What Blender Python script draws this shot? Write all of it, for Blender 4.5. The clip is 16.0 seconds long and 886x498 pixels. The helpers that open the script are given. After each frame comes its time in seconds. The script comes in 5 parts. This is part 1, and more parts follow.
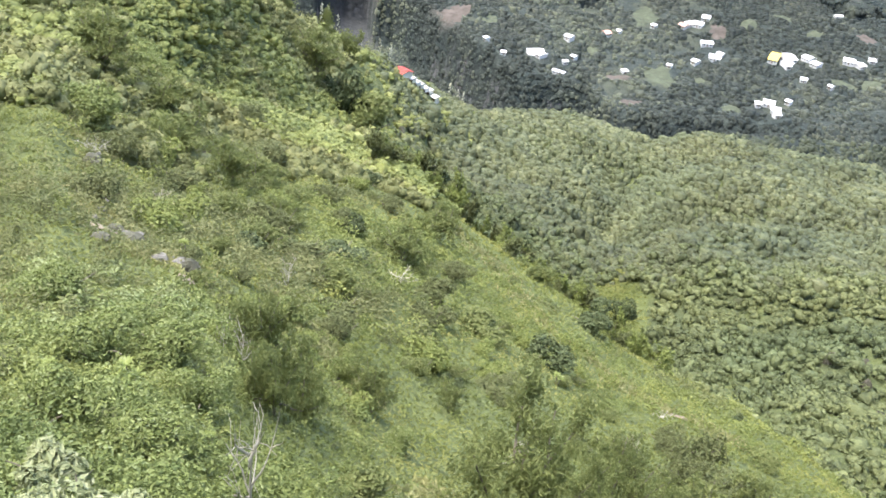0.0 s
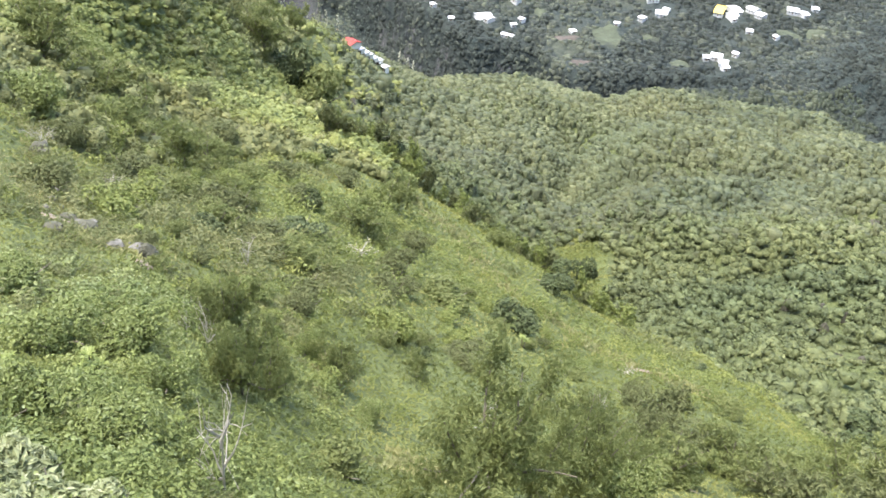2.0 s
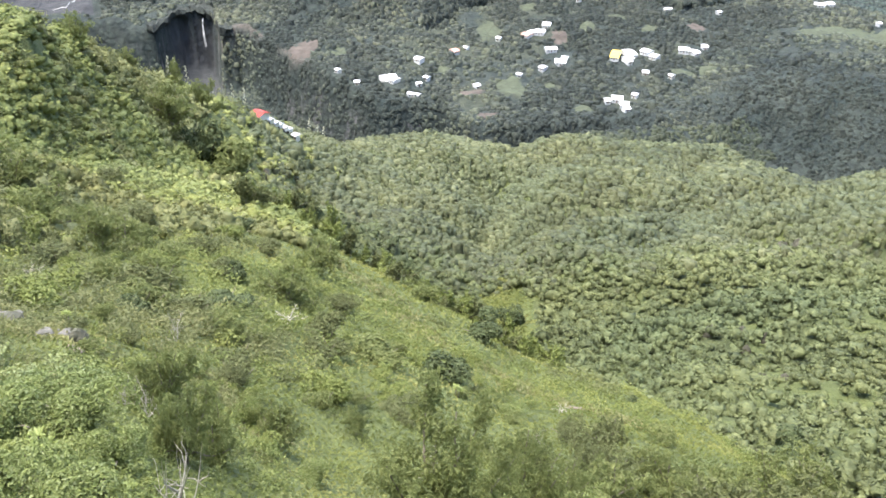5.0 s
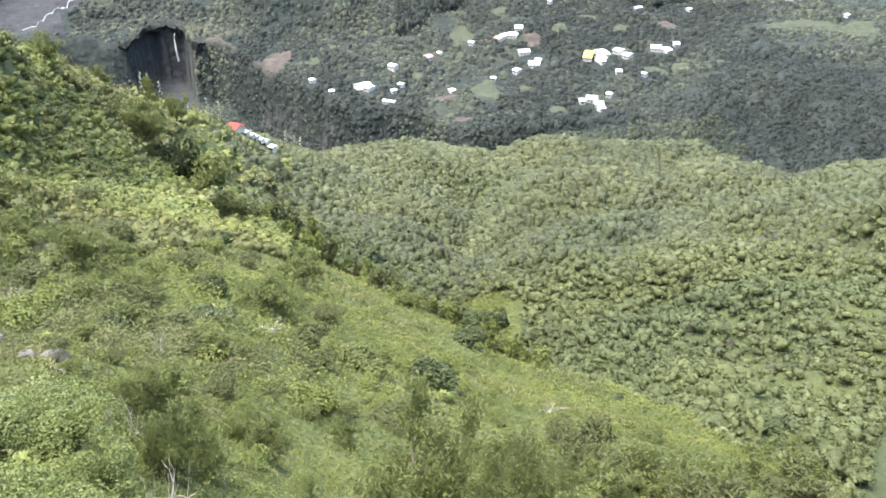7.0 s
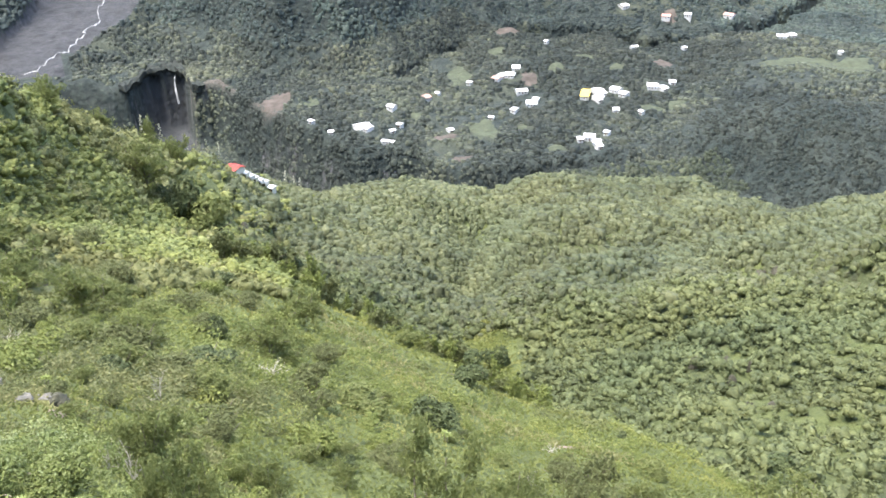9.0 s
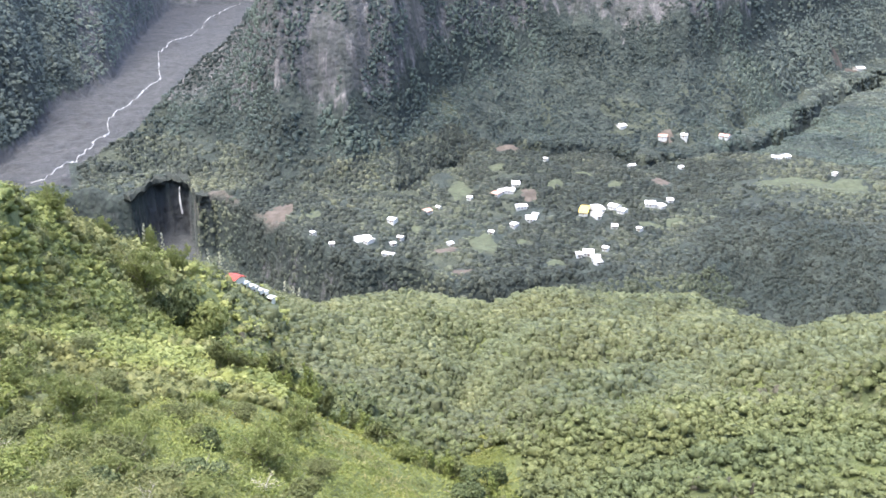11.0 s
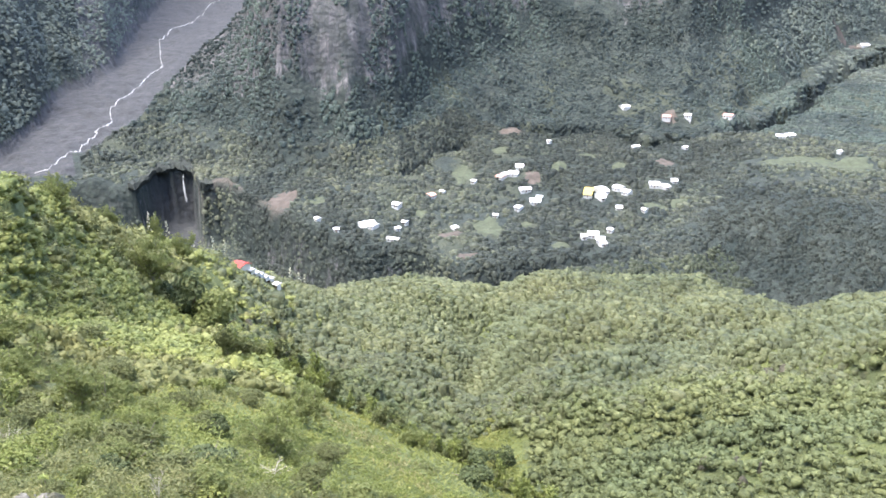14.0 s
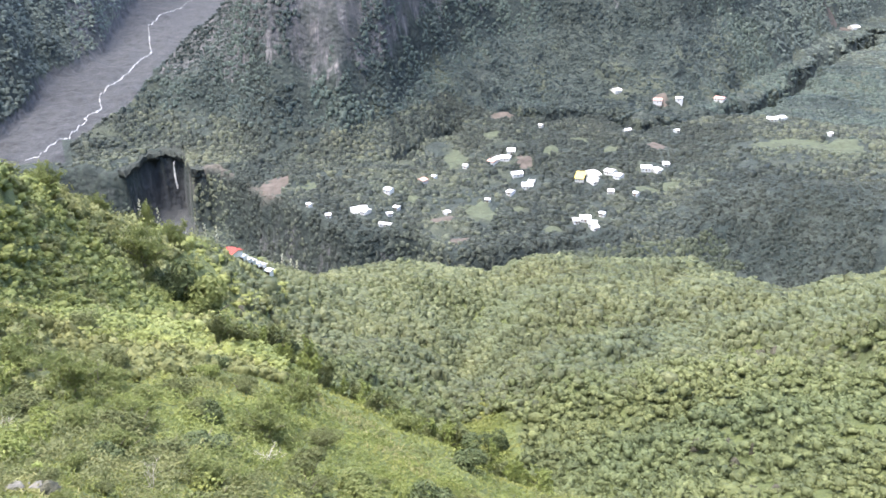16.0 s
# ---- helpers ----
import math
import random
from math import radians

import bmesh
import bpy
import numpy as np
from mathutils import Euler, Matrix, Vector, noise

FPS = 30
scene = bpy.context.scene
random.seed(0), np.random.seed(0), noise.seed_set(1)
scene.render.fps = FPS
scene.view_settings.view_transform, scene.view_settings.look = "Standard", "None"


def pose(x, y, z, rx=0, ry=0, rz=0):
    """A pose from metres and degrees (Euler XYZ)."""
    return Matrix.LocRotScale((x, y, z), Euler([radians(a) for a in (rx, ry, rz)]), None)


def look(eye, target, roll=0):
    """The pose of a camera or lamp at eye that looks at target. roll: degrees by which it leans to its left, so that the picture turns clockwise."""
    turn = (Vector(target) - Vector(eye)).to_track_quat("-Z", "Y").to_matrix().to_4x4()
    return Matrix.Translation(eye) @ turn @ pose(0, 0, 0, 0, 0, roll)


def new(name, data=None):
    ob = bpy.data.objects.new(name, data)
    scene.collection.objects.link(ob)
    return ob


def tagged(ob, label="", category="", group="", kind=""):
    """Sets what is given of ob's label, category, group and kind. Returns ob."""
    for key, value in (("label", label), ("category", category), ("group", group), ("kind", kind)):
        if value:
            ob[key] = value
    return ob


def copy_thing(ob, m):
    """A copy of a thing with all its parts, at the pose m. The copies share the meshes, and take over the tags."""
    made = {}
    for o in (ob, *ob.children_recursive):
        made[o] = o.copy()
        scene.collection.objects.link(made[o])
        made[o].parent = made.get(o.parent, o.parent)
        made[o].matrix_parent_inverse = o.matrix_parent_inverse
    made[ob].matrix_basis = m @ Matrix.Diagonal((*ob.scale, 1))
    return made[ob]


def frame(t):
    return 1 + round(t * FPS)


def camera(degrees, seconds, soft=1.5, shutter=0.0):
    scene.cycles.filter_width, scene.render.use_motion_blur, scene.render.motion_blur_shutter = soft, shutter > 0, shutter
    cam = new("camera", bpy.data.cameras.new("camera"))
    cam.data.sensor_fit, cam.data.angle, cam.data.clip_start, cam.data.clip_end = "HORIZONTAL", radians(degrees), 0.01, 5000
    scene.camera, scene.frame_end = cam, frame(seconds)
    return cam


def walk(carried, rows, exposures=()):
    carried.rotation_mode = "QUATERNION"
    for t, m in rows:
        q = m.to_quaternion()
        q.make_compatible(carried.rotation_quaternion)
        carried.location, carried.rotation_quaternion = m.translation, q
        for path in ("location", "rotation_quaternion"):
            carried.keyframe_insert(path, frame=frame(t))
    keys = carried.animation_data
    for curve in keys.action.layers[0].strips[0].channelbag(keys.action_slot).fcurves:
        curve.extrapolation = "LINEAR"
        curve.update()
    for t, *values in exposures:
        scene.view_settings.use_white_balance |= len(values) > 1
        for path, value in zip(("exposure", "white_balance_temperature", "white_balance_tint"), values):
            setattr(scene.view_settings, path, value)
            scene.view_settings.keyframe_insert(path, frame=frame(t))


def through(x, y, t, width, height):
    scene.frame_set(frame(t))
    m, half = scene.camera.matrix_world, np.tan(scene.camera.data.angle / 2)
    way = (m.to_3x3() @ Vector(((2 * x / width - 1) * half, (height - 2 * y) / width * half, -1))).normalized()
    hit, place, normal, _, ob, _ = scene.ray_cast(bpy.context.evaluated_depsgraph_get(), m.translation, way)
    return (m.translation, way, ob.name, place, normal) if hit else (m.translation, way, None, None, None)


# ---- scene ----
cam = camera(50.8, 16.0, soft=1.65)
walk(cam, [
    (0, pose(-0.131, 1.206, 259.439, 57.958, -4.925, 12.779)),
    (0.5, pose(-0.131, 1.206, 259.439, 56.896, -4.729, 11.749)),
    (1, pose(-0.131, 1.206, 259.439, 56.503, -4.497, 10.706)),
    (1.5, pose(-0.131, 1.206, 259.439, 56.371, -3.935, 9.723)),
    (2, pose(-0.131, 1.206, 259.439, 56.343, -3.480, 8.900)),
    (2.5, pose(-0.131, 1.206, 259.439, 56.441, -3.034, 8.233)),
    (3, pose(-0.088, 0.807, 259.625, 56.779, -2.838, 7.026)),
    (3.5, pose(-0.032, 0.296, 259.862, 57.560, -2.698, 5.456)),
    (4, pose(-0.000, 0.000, 260.000, 58.675, -2.449, 4.145)),
    (4.2, pose(-0.000, 0.000, 260.000, 59.213, -2.114, 3.653)),
    (6.5, pose(-0.000, 0.000, 260.000, 60.587, -0.435, 0.418)),
    (7, pose(-0.000, 0.000, 260.000, 60.565, 0.116, -0.032)),
    (7.5, pose(-0.000, 0.000, 260.000, 60.603, 0.539, -0.318)),
    (8, pose(-0.000, 0.000, 260.000, 60.706, 0.805, -0.419)),
    (8.5, pose(-0.000, 0.000, 260.000, 61.060, 0.867, -0.488)),
    (9, pose(-0.000, 0.000, 260.000, 62.943, 0.596, -0.303)),
    (9.5, pose(-0.000, 0.000, 260.000, 66.441, 0.006, -0.153)),
    (9.7, pose(-0.000, 0.000, 260.000, 68.363, -0.332, -0.027)),
    (12, pose(-0.000, 0.000, 260.000, 70.000, -0.000, 0.000)),
    (12.5, pose(-0.000, 0.000, 260.000, 69.667, 0.193, -0.034)),
    (13, pose(-0.000, 0.000, 260.000, 69.359, 0.423, -0.038)),
    (13.5, pose(-0.000, 0.000, 260.000, 69.121, 0.554, -0.034)),
    (14, pose(-0.000, 0.000, 260.000, 68.893, 0.653, -0.024)),
    (14.5, pose(-0.000, 0.000, 260.000, 68.691, 0.729, -0.013)),
    (15, pose(-0.000, 0.000, 260.000, 68.459, 0.820, -0.103)),
    (15.5, pose(-0.000, 0.000, 260.000, 68.221, 0.857, -0.287)),
    (16, pose(-0.000, 0.000, 260.000, 67.960, 0.869, -0.617)),
], exposures=((0.0, 2.34, 6500, 10), (9.0, 2.34, 6500, 10), (12.0, 2.5, 6390, 13), (16.0, 2.48, 6390, 13)))

# ---- light: a bright, thinly overcast day ----
SUN_EL, SUN_AZ = radians(74), radians(-105)
world = bpy.data.worlds.new("overcast_sky")
scene.world = world
world.use_nodes = True
wn = world.node_tree
sky = wn.nodes.new("ShaderNodeTexSky")
sky.sky_type = "NISHITA"
sky.sun_disc = False
sky.sun_elevation, sky.sun_rotation = SUN_EL, SUN_AZ
sky.air_density, sky.dust_density = 1.0, 2.5
wn.nodes["Background"].inputs["Strength"].default_value = 0.15
wn.links.new(sky.outputs["Color"], wn.nodes["Background"].inputs["Color"])
sun = new("sun", bpy.data.lights.new("sun", "SUN"))
sun.data.energy, sun.data.angle, sun.data.color = 1.55, radians(38), (1.0, 0.94, 0.80)
sun.matrix_world = look((0, 0, 900), (-900 * math.cos(SUN_EL) * math.sin(SUN_AZ), -900 * math.cos(SUN_EL) * math.cos(SUN_AZ), 900 - 900 * math.sin(SUN_EL)))

rng = np.random.default_rng(7)
EYE = 260.0


# ---- materials ----
def material(name, rough=0.8):
    m = bpy.data.materials.new(name)
    m.use_nodes = True
    b = m.node_tree.nodes["Principled BSDF"]
    b.inputs["Roughness"].default_value = rough
    b.inputs["Specular IOR Level"].default_value = 0.25
    return m, m.node_tree, b


def node(nt, kind, **values):
    n = nt.nodes.new(kind)
    for k, v in values.items():
        n.inputs[k].default_value = v
    return n


def ramp(nt, fac, stops):
    r = nt.nodes.new("ShaderNodeValToRGB")
    el = r.color_ramp.elements
    while len(el) < len(stops):
        el.new(0.5)
    for e, (p, c) in zip(el, stops):
        e.position, e.color = p, (*c, 1)
    nt.links.new(fac, r.inputs["Fac"])
    return r.outputs["Color"]


def mixed(nt, kind, fac, a, b):
    n = nt.nodes.new("ShaderNodeMix")
    n.data_type, n.blend_type = "RGBA", kind
    for k, v in ((0, fac), (6, a), (7, b)):
        if isinstance(v, (int, float, tuple)):
            n.inputs[k].default_value = v
        else:
            nt.links.new(v, n.inputs[k])
    return n.outputs[2]


def coords(nt):
    return nt.nodes.new("ShaderNodeTexCoord").outputs["Object"]


def noise_tex(nt, scale, detail=4.0, rough=0.55, stretch=None):
    n = node(nt, "ShaderNodeTexNoise", Scale=scale, Detail=detail, Roughness=rough)
    v = coords(nt)
    if stretch:
        m = nt.nodes.new("ShaderNodeMapping")
        m.inputs["Scale"].default_value = stretch
        nt.links.new(v, m.inputs["Vector"])
        v = m.outputs["Vector"]
    nt.links.new(v, n.inputs["Vector"])
    return n.outputs["Fac"]


def bumped(nt, b, height, strength, distance):
    n = node(nt, "ShaderNodeBump", Strength=strength, Distance=distance)
    nt.links.new(height, n.inputs["Height"])
    nt.links.new(n.outputs["Normal"], b.inputs["Normal"])


def foliage(name, dark, light, tip, scale=0.15, through=0.25, grain=0.0, depth=0.0, deep=0.3):
    """Leaves: every leaf its own tone, patches of drier and fresher growth."""
    m, nt, b = material(name, 0.62)
    tone = nt.nodes.new("ShaderNodeAttribute")
    tone.attribute_name = "tone"
    c = ramp(nt, tone.outputs["Fac"], [(0.0, dark), (0.55, light), (1.0, tip)])
    patch = ramp(nt, noise_tex(nt, scale, 3), [(0.3, (0.8, 0.85, 0.88)), (0.7, (1.12, 1.07, 1.0))])
    c = mixed(nt, "MULTIPLY", 1.0, c, patch)
    if grain:
        # grain darkens the bump's hollows, painting shade between the leaf tufts
        g = noise_tex(nt, grain, 5, 0.7)
        c = mixed(nt, "MULTIPLY", 1.0, c, ramp(nt, g, [(0.32, (1 - deep, 1 - deep * 0.92, 1 - deep * 0.92)), (0.68, (1 + deep * 0.9, 1 + deep * 0.85, 1 + deep * 0.65))]))
        bumped(nt, b, g, 1.0, depth)
    nt.links.new(c, b.inputs["Base Color"])
    tr = nt.nodes.new("ShaderNodeBsdfTranslucent")
    nt.links.new(c, tr.inputs["Color"])
    mx = node(nt, "ShaderNodeMixShader", Fac=through)
    nt.links.new(b.outputs[0], mx.inputs[1])
    nt.links.new(tr.outputs[0], mx.inputs[2])
    nt.links.new(mx.outputs[0], nt.nodes["Material Output"].inputs["Surface"])
    return m


def plain(name, colour, rough=0.8, vary=0.15, scale=1.5, bump=0.0):
    m, nt, b = material(name, rough)
    dark = tuple(c * (1 - vary) for c in colour)
    lite = tuple(min(c * (1 + vary), 0.95) for c in colour)
    n = noise_tex(nt, scale, 6, 0.65)
    nt.links.new(ramp(nt, n, [(0.3, dark), (0.7, lite)]), b.inputs["Base Color"])
    if bump:
        bumped(nt, b, n, 0.6, bump)
    return m


LEAF_NEAR = foliage("bright_shrub_leaves", (0.092, 0.117, 0.036), (0.19, 0.228, 0.074), (0.29, 0.33, 0.165), 0.35, 0.3)
LEAF_FERN = foliage("fern_fronds", (0.11, 0.136, 0.037), (0.19, 0.222, 0.066), (0.255, 0.285, 0.1), 0.1, 0.3)
LEAF_GRASS = foliage("grass_and_fern", (0.108, 0.128, 0.035), (0.168, 0.188, 0.056), (0.222, 0.234, 0.084), 0.06)
LEAF_DRY = foliage("dry_straw_grass", (0.15, 0.165, 0.06), (0.225, 0.23, 0.1), (0.295, 0.29, 0.15), 0.3)
LEAF_TREE = foliage("feathery_tree_leaves", (0.122, 0.145, 0.051), (0.198, 0.226, 0.084), (0.27, 0.293, 0.125), 0.3, 0.5)
LEAF_DARK = foliage("dark_glossy_leaves", (0.045, 0.06, 0.026), (0.085, 0.108, 0.044), (0.13, 0.155, 0.075), 0.3)
LEAF_OLIVE = foliage("olive_heath_leaves", (0.082, 0.093, 0.039), (0.142, 0.158, 0.066), (0.195, 0.208, 0.097), 0.3, 0.35)
LEAF_PALE = foliage("pale_broad_leaves", (0.12, 0.145, 0.065), (0.25, 0.28, 0.145), (0.42, 0.44, 0.28), 0.8)
LEAF_CREAM = foliage("cream_flowers", (0.35, 0.36, 0.26), (0.6, 0.6, 0.48), (0.75, 0.74, 0.65), 0.8)
LEAF_LIME = foliage("lime_rosette_leaves", (0.16, 0.20, 0.05), (0.27, 0.32, 0.11), (0.40, 0.44, 0.20), 0.8)
LEAF_FOREST = foliage("forest_crowns", (0.07, 0.08, 0.046), (0.122, 0.139, 0.074), (0.18, 0.199, 0.112), 0.02, 0.15, 0.85, 0.6)
LEAF_THICKET = foliage("thicket_crowns", (0.078, 0.094, 0.045), (0.133, 0.156, 0.071), (0.19, 0.216, 0.104), 0.02, 0.2, 1.7, 0.25)
# far crowns: distance haze put into the leaf colour as a blue-grey tint
LEAF_FAR = foliage("hazed_far_crowns", (0.023, 0.034, 0.035), (0.043, 0.06, 0.062), (0.074, 0.1, 0.09), 0.012, 0.08, 0.3, 1.2, 0.3)
LEAF_HILL = foliage("hillside_leaves", (0.1, 0.121, 0.038), (0.188, 0.217, 0.069), (0.265, 0.29, 0.112), 0.05, 0.25, 2.0, 0.2, 0.25)
LEAF_HILL_OLIVE = foliage("olive_hillside_leaves", (0.094, 0.102, 0.04), (0.163, 0.175, 0.072), (0.22, 0.232, 0.107), 0.05, 0.25, 2.0, 0.2, 0.25)
BARK = plain("grey_bark", (0.16, 0.14, 0.11), 0.9, 0.4, 6.0, 0.02)
DEADWOOD = plain("bleached_dead_wood", (0.38, 0.355, 0.31), 0.85, 0.25, 8.0, 0.01)
ROCK = plain("grey_basalt", (0.085, 0.085, 0.062), 0.9, 0.6, 0.9, 0.15)


# ---- land: lines of the relief, x to the east, y to the north, z over the village ----
BANK = ((-4.3, 5.5, 253), (-9.2, 17.7, 246.4), (-7.6, 22.8, 240.8), (-5.1, 29.6, 233.7), (2.4, 29.9, 231), (9.4, 28.5, 231.4), (13.4, 26.8, 233.5))
BROW = ((-34.2, 49.3, 234.7), (-34, 61, 227), (-33, 89, 213), (-28, 106, 205), (-22, 110, 201), (-14, 107, 197), (-6, 103, 195), (1, 97, 195), (6, 92, 194), (11, 85, 196), (19, 78, 199), (23, 70, 202), (23, 60, 208), (26.2, 49.5, 212.9))
FOLD = ((-50, 75, 228), (-51, 98, 216), (-51, 141, 191), (-45, 174, 175), (-38, 196, 155), (-28, 213, 136), (-12, 205, 134), (2, 190, 136), (12, 175, 138), (21, 159, 145), (34, 146, 153), (39, 124, 163), (46, 95, 178), (46, 72, 191))
MIDDLE = ((-62, 126, 224), (-78, 206, 181), (-71, 281, 134), (-56, 295, 115), (-38, 298, 102), (-18, 309, 98), (10, 320, 92), (33, 288, 102), (57, 259, 112), (73, 223, 129), (78, 195, 140), (84, 148, 162))
CREST = ((-100, 100, 240), (-68, 139, 222), (-81, 188, 203), (-89, 239, 177), (-92, 296, 151), (-88, 370, 113), (-77, 413, 87), (-63, 446, 68), (-44, 468, 62), (-20, 480, 60), (5, 480, 56), (27, 469, 57), (54, 497, 56), (91, 502, 50), (140, 480, 59), (153, 434, 66), (157, 379, 84), (161, 350, 103), (165, 320, 120))
RIM = ((-430, 868, 0), (-359, 868, 0), (-299, 855, 0), (-294, 912, 0), (-280, 932, 0), (-258, 912, 0), (-236, 857, 0), (-209, 859, 0), (-159, 793, 0), (-105, 729, 0), (-64, 683, 0), (-20, 690, 0), (7, 642, 0), (49, 642, 0), (93, 665, 0), (139, 677, 0), (185, 715, 0), (230, 745, 10), (270, 745, 19), (320, 725, 21), (400, 690, 21))
BACK_SPUR = ((40, 585, -10), (57, 592, 6), (78, 604, 12), (94, 611, 13), (128, 621, 12), (170, 658, -3), (203, 682, -14), (233, 690, -27), (257, 688, -40), (300, 670, -58))
MASSIF_FOOT = ((-22.5, 965), (-17.5, 985), (-14, 950), (-10.5, 890), (-6, 872), (-3, 890), (0, 985), (1.6, 1030), (4, 1085), (7, 1120), (11, 1130), (14.5, 1110), (17.4, 1190), (20, 1370), (22, 1600), (24.5, 1900), (28, 2150))
MASSIF_TOP = ((-22.5, -0.262), (-20.5, -0.242), (-17, -0.187), (-13, -0.13), (-10.5, -0.085), (-9, -0.02), (-5, 0.10), (30, 0.12))
APRON = ((-22, 60), (-14, 60), (-10, 22), (-6, 25), (-3, 60), (0, 120), (4, 140), (8, 150), (11, 125), (14, 150), (17, 165), (22, 220))
WEST_FOOT = ((-60, 800), (-30, 900), (-26.5, 1010), (-24.3, 1150), (-23, 1340), (-19.6, 1530), (-17.4, 2180), (-16, 2700), (30, 2900))


def lattice(x, y, seed):
    h = np.sin(x * 127.1 + y * 311.7 + seed * 74.7) * 43758.5453
    return h - np.floor(h)


def value_noise(x, y, seed=0):
    xi, yi = np.floor(x), np.floor(y)
    u, v = x - xi, y - yi
    u, v = u * u * (3 - 2 * u), v * v * (3 - 2 * v)
    a, b = lattice(xi, yi, seed), lattice(xi + 1, yi, seed)
    c, d = lattice(xi, yi + 1, seed), lattice(xi + 1, yi + 1, seed)
    return (a + (b - a) * u) * (1 - v) + (c + (d - c) * u) * v - 0.5


def fbm(x, y, seed=0, octaves=4):
    return sum(value_noise(x * 2.03 ** o, y * 2.03 ** o, seed + o * 3) * 0.5 ** o for o in range(octaves))


def step(a, b, x):
    t = np.clip((x - a) / (b - a), 0, 1)
    return t * t * (3 - 2 * t)


def bearing_of(line):
    p = np.array(line, float)
    az, r = np.degrees(np.arctan2(p[:, 0], p[:, 1])), np.hypot(p[:, 0], p[:, 1])
    k = np.argsort(az)
    return az[k], r[k], p[k, 2]


def along(line, az):
    a, r, z = bearing_of(line)
    return np.interp(az, a, r), np.interp(az, a, z)


def table(rows, az):
    p = np.array(rows, float)
    return np.interp(az, p[:, 0], p[:, 1])


def to_path(x, y, path):
    """Distance from points to a broken line."""
    best = np.full(np.shape(x), 1e9)
    for (ax, ay), (bx, by) in zip(path[:-1], path[1:]):
        t = np.clip(((x - ax) * (bx - ax) + (y - ay) * (by - ay)) / ((bx - ax) ** 2 + (by - ay) ** 2), 0, 1)
        best = np.minimum(best, np.hypot(x - ax - t * (bx - ax), y - ay - t * (by - ay)))
    return best


BACK_GORGE = ((-47, 895), (30, 1055), (59, 1110), (108, 1042), (175, 1055), (227, 992), (296, 1016), (367, 1082), (467, 1172), (524, 1295), (585, 1377), (746, 1574))

GULLY = ((12, 178), (14, 205), (13, 240), (10, 290), (9, 340), (12, 400))


def rim_wobble(az):
    return (fbm(az * 1.3, az * 0, 41) * 22 + fbm(az * 5, az * 0 + 7, 42) * 1.5) * step(-30, -20, -np.abs(az + 17) * 8)


def height(x, y):
    x, y = np.atleast_1d(np.asarray(x, float)), np.atleast_1d(np.asarray(y, float))
    az, r = np.degrees(np.arctan2(x, y)), np.hypot(x, y)
    one = np.ones_like(az)
    rb, zb = along(BANK, az)
    rw, zw = along(BROW, az)
    rf, zf = along(FOLD, az)
    rm, zm = along(MIDDLE, az)
    rc, zc = along(CREST, az)
    rr, zr = along(RIM, az)
    rr = rr + rim_wobble(az)
    right = step(-12, -5, az)
    rh, zh = (rw + rf) / 2, (zw + zf) / 2 - 9 * right
    wall = 14 + 14 * (1 - np.exp(-((az + 17.1) / 2.6) ** 4)) + 116 * step(6, 17, az)
    R = [0 * one, 0.7 * one, 1.7 * one, 3.6 * one, rb, rw, rh, rf, rm, rc, rc + 50, np.maximum(rr - wall - 25, rc + 70), np.maximum(rr - wall, rc + 80), rr, rr + 15, rr + 150, rr + 300, 6000 * one]
    Z = [(EYE - 1.72) * one, (EYE - 1.8) * one, (EYE - 3.4) * one, (EYE - 5.6) * one, zb - 1.2, zw - 0.8, zh, zf - 2, zm - 2, zc - 4.5, zc - 50, -62 * one, -58 * one, zr, zr, zr * 0.9, zr * 0, zr * 0]
    R, Z = np.array(R), np.array(Z)
    for k in range(1, len(R)):
        R[k] = np.maximum(R[k], R[k - 1] + 0.5)
    d = np.diff(Z, axis=0) / np.diff(R, axis=0)
    m = np.zeros_like(Z)
    m[1:-1] = np.where(d[1:] * d[:-1] > 0, 2 * d[1:] * d[:-1] / np.where(d[1:] + d[:-1] == 0, 1, d[1:] + d[:-1]), 0)
    k = np.clip((R <= r).sum(0) - 1, 0, len(R) - 2)
    pick = lambda a: np.take_along_axis(a, k[None], 0)[0] if a.ndim > 1 else a
    r0, z0, m0 = pick(R), pick(Z), pick(m)
    r1 = np.take_along_axis(R, k[None] + 1, 0)[0]
    z1, m1 = np.take_along_axis(Z, k[None] + 1, 0)[0], np.take_along_axis(m, k[None] + 1, 0)[0]
    w = r1 - r0
    t = np.clip((r - r0) / w, 0, 1)
    z = (2 * t ** 3 - 3 * t ** 2 + 1) * z0 + (t ** 3 - 2 * t ** 2 + t) * w * m0 + (3 * t ** 2 - 2 * t ** 3) * z1 + (t ** 3 - t ** 2) * w * m1
    z = z - (9 + 6 * step(230, 330, r)) * np.exp(-(to_path(x, y, GULLY) / 19) ** 2)
    slopes = step(0, 60, r - rw) * (1 - step(-100, -25, r - rc))
    z = z + slopes * (np.abs(fbm(x / 60, y / 90, 77)) * 22 - 5)
    # a lower wooded spur between the crest and the gorge
    rs, zs = along(BACK_SPUR, az)
    spur = zs - 4 - np.where(r < rs, 0.006, 0.03) * (r - rs) ** 2 + fbm(x / 28, y / 28, 65) * 7
    z = np.where((az > 3.9) & (az < 24) & (r > rc + 30) & (r < rr - 8), np.maximum(z, spur), z)
    beyond = step(0, 40, r - rr)
    z = z + beyond * (fbm(x / 90, y / 90, 3) * 7)
    z = z - 44 * np.exp(-(to_path(x + fbm(x / 35, y / 35, 86) * 26, y + fbm(x / 35, y / 35, 87) * 26, BACK_GORGE) / 15) ** 4) * step(10, 60, r - rr) * step(-3.4, -2, az)
